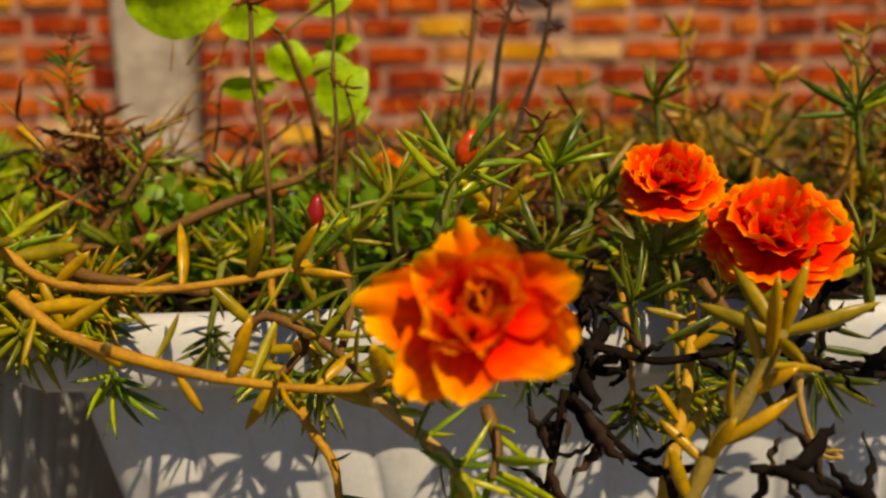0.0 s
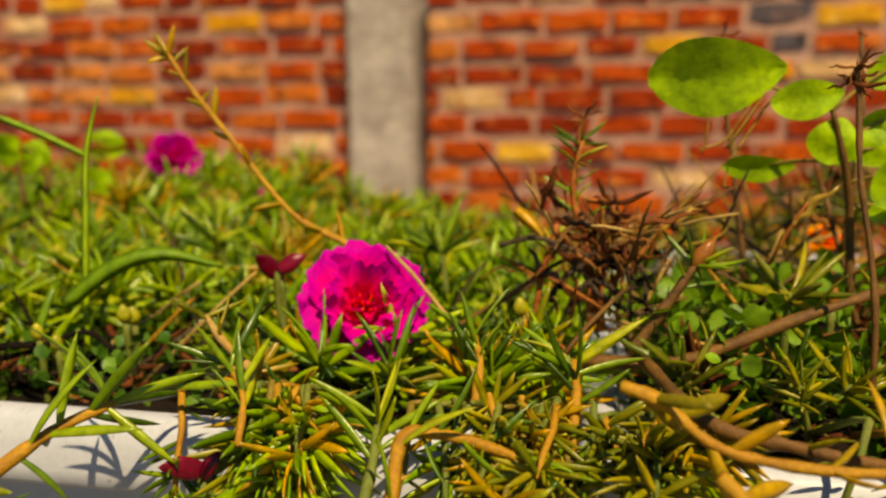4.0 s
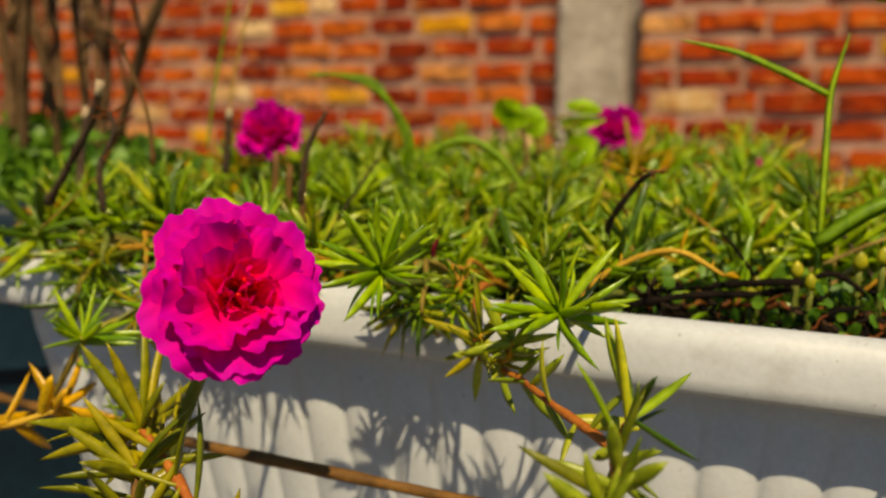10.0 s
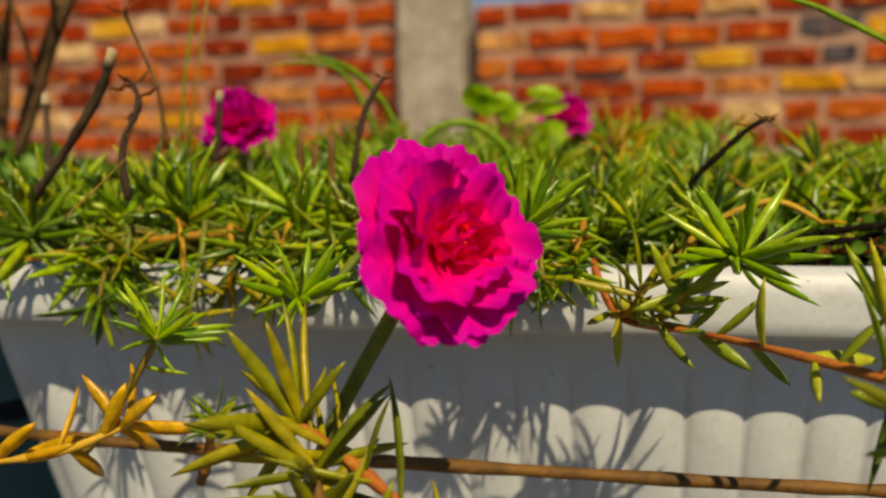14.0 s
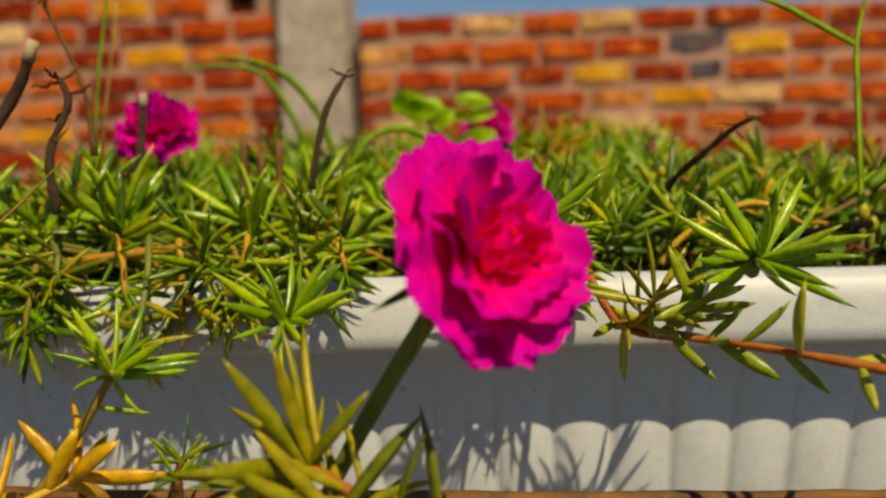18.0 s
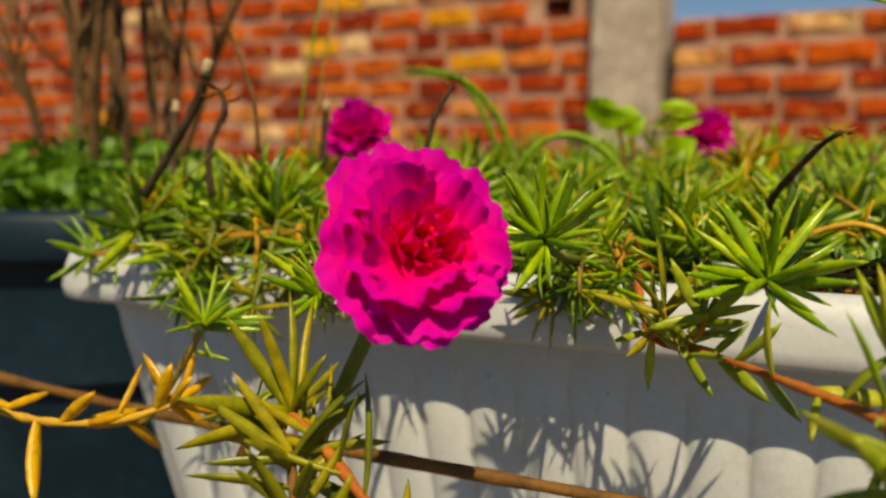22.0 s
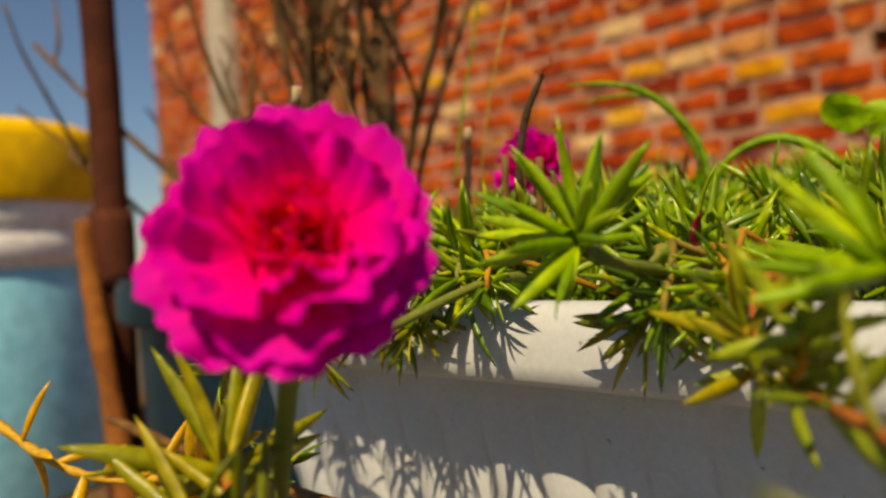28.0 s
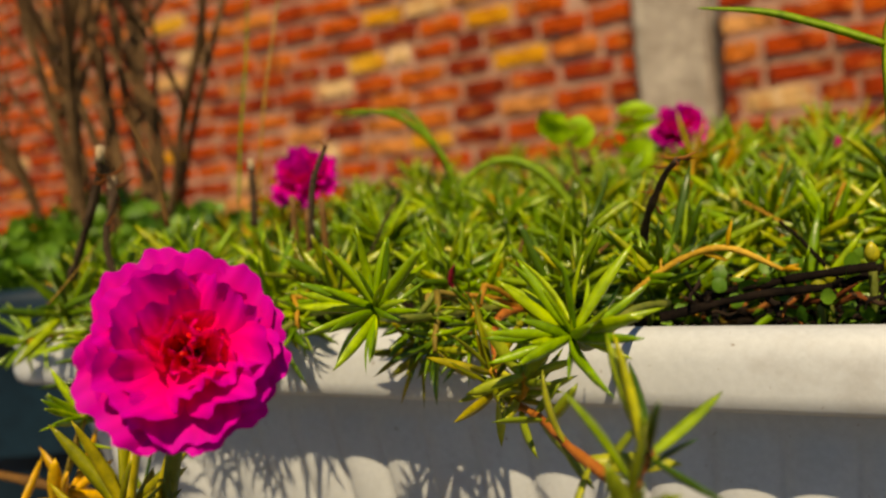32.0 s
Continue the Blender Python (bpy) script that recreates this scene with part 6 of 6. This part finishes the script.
broad_plant('weed with broad bright green leaves on a brown stem', [(0.2065, 0.0550, 0.2488), (0.2054, 0.0550, 0.2643), (0.2030, 0.0520, 0.2771), (0.1984, 0.0480, 0.2905)], [((0.1740, 0.0450, 0.2981), 0.0280, 0.0173, 4), ((0.1916, 0.0400, 0.2929), 0.0140, 0.0083, 10), ((0.2115, 0.0520, 0.2998), 0.0142, 0.0080, 32), ((0.1996, 0.0500, 0.2841), 0.0102, 0.0122, 70), ((0.2093, 0.0560, 0.2825), 0.0083, 0.0138, 80), ((0.2133, 0.0460, 0.2764), 0.0157, 0.0124, 40), ((0.1865, 0.0620, 0.2777), 0.0160, 0.0068, 2), ((0.2123, 0.0600, 0.2887), 0.0102, 0.0051, 15), ((0.2143, 0.0560, 0.2694), 0.0113, 0.0063, 20)], 'broad')
broad_plant('small weed with round green leaves', [(-0.0789, 0.1583, 0.2459), (-0.0743, 0.1630, 0.2609), (-0.0790, 0.1610, 0.2750)], [((-0.0863, 0.1563, 0.2779), 0.0135, 0.0112, 20), ((-0.0772, 0.1623, 0.2748), 0.0103, 0.0135, 70), ((-0.0606, 0.1865, 0.2798), 0.0069, 0.0162, 80), ((-0.0609, 0.1856, 0.2736), 0.0208, 0.0060, 5), ((-0.0584, 0.1740, 0.2618), 0.0157, 0.0135, 30)], 'broad')
broad_plant('small weed with round leaves in the mat', [(-0.0746, 0.1485, 0.2544), (-0.0763, 0.1496, 0.2656), (-0.0789, 0.1498, 0.2735)], [((-0.0811, 0.1491, 0.2742), 0.0137, 0.0096, 0), ((-0.0724, 0.1521, 0.2713), 0.0105, 0.0082, 30)], 'broad')


def dry_thicket():
    """Half dry stems standing close together behind the orange blooms."""
    rnd = random.Random(91)
    for k in range(30):
        x, y = rnd.uniform(0.200, 0.40), rnd.uniform(0.045, 0.20)
        h = rnd.uniform(0.026, 0.056)
        a = Vector((x, y, 0.226))
        lean = Vector((rnd.uniform(-0.35, 0.35), rnd.uniform(-0.3, 0.3), 1))
        pal, stem = rnd.choice((("green", "olive"), ("yellow_olive", "orange"), ("olive", "orange"), ("brown", "bark"), ("green", "brown"), ("brown", "brown")))
        pts = [a, a + Vector((lean.x * 0.4, lean.y * 0.4, 0.45)) * h, a + Vector((lean.x, lean.y, 1)) * h]
        shoot({"brown": "thin withered brown stem with curled leaves"}.get(pal, "half dry moss rose stem standing in the thicket"), pts, pal=pal, n=rnd.randrange(9, 15), size=rnd.uniform(0.008, 0.0115), stem=stem, r=0.0007, along=0.75)


dry_thicket()

# ---------------------------------------------------------------- bricks
def brick_form(seed):
    rnd = random.Random(seed)
    bm = bmesh.new()
    bmesh.ops.create_cube(bm, size=1.0)
    bmesh.ops.subdivide_edges(bm, edges=[e for e in bm.edges if abs(e.verts[0].co.x - e.verts[1].co.x) > 0.5], cuts=2)
    bmesh.ops.bevel(bm, geom=[e for e in bm.edges if e.calc_face_angle(0) > 0.8], offset=0.06, segments=1, affect='EDGES')
    for v in bm.verts:
        v.co += Vector((rnd.uniform(-1, 1) * 0.028, rnd.uniform(-1, 1) * 0.06, rnd.uniform(-1, 1) * 0.090))
    vs = [v.co.copy() for v in bm.verts]
    bm.verts.index_update()
    fs = [tuple(v.index for v in f.verts) for f in bm.faces]
    bm.free()
    return vs, fs


BRICKS = [brick_form(k) for k in range(8)]
BRICK_ME = {}
SPECIAL = {}


def mark(kind, *spots):
    for s in spots:
        SPECIAL.setdefault(kind, []).append(s)


mark("brick_yellow", (-1.165, 0.615), (-1.909, 0.702), (-1.680, 0.362), (-1.298, 0.785), (-1.825, 0.872), (-2.957, 0.465))
mark("brick_yellow", (0.386, 0.506), (-0.053, 0.165), (0.934, 0.594), (-1.720, 1.215), (-1.050, 1.130), (-2.520, 1.300))
mark("brick_pale", (-2.033, 0.624), (-1.660, 0.698), (-2.157, 0.370), (-2.549, 0.275), (-2.412, 0.010), (-1.560, 0.875), (-2.703, 0.872), (-2.967, 0.790))
mark("brick_pale", (0.352, 0.337), (-0.300, 0.352), (0.313, 0.077), (-0.087, 0.683), (0.928, 0.426), (0.473, 0.680), (-0.886, 0.178), (-1.768, 1.050), (-1.001, 0.956))
mark("brick_dark", (0.744, 0.592), (0.620, 0.592), (0.744, 0.510))


def brick_kind(x, z, w, course, rnd):
    for kind, spots in SPECIAL.items():
        for sx, sz in spots:
            if abs(x - sx) < w * 0.5 and abs(z - sz) < course * 0.5:
                return kind
    q = rnd.random()
    return "brick_yellow" if q < 0.005 else "brick_pale" if q < 0.016 else "brick_dark" if q < 0.020 else "brick_red"


def lay(wall, x0, x1, z0, z1, course, seed, near, skip=()):
    """Courses of bricks proud of the mortar; those near the view are pieces of their own, the others one mesh."""
    rnd = random.Random(seed)
    far = []
    z, row = z0, 0
    while z + course * 0.5 < z1:
        x = x0 - rnd.uniform(0.0, 0.15)
        h = course * rnd.uniform(0.62, 0.70)
        while x < x1:
            w = rnd.choice((0.205, 0.200, 0.215, 0.225, 0.195, 0.210)) if row % 2 else rnd.choice((0.205, 0.19, 0.215, 0.22, 0.12))
            a, b = max(x, x0 + 0.004), min(x + w - 0.018, x1 - 0.004)
            x += w
            cx, cz = (a + b) / 2, z + course / 2 + 0.008 * noise.noise(Vector((x * 1.3, z * 3, seed))) + rnd.uniform(-0.005, 0.005)
            if b - a < 0.03 or any(a < sx and b > sx and abs(cz - sz) < 0.045 for sx, sz in skip):
                continue
            kind = brick_kind(cx, z + course / 2, w, course, rnd)
            k = rnd.randrange(8)
            m = Matrix.Translation((cx, WALL_Y + 0.055 + rnd.uniform(-0.006, 0.006), cz)) @ Matrix.Rotation(rnd.uniform(-0.012, 0.012), 4, 'Y') @ Matrix.Diagonal((b - a, 0.11, h * rnd.uniform(0.94, 1.05), 1))
            if near(cx, cz):
                if (kind, k) not in BRICK_ME:
                    BRICK_ME[kind, k] = mesh_of("brick", *BRICKS[k], kind, smooth=False)
                part("brick", BRICK_ME[kind, k], wall, m=m)
            else:
                far.append((kind, BRICKS[k], m))
        z += course
        row += 1
    if far:
        ob = joined("bricks", far, "rows of weathered red bricks", "")
        ob.data.polygons.foreach_set("use_smooth", [False] * len(ob.data.polygons))
        ob.parent = wall


lay(wall_left, -5.90, -0.725, -0.368, 2.62, 0.0855, 61, lambda x, z: x > -2.75 and -0.15 < z < 1.25, ((-0.862, 0.787),))
lay(wall_right, -0.466, 4.2, -0.402, 0.735, 0.0868, 62, lambda x, z: x < 2.3 and z > -0.1)
BRICK_ME["stub"] = mesh_of("brick", *BRICKS[3], "brick_red", smooth=False)
part("brick", BRICK_ME["stub"], wall_left, m=Matrix.Translation((-0.868, WALL_Y + 0.115, 0.764)) @ Matrix.Rotation(0.25, 4, 'Y') @ Matrix.Diagonal((0.10, 0.10, 0.034, 1)))
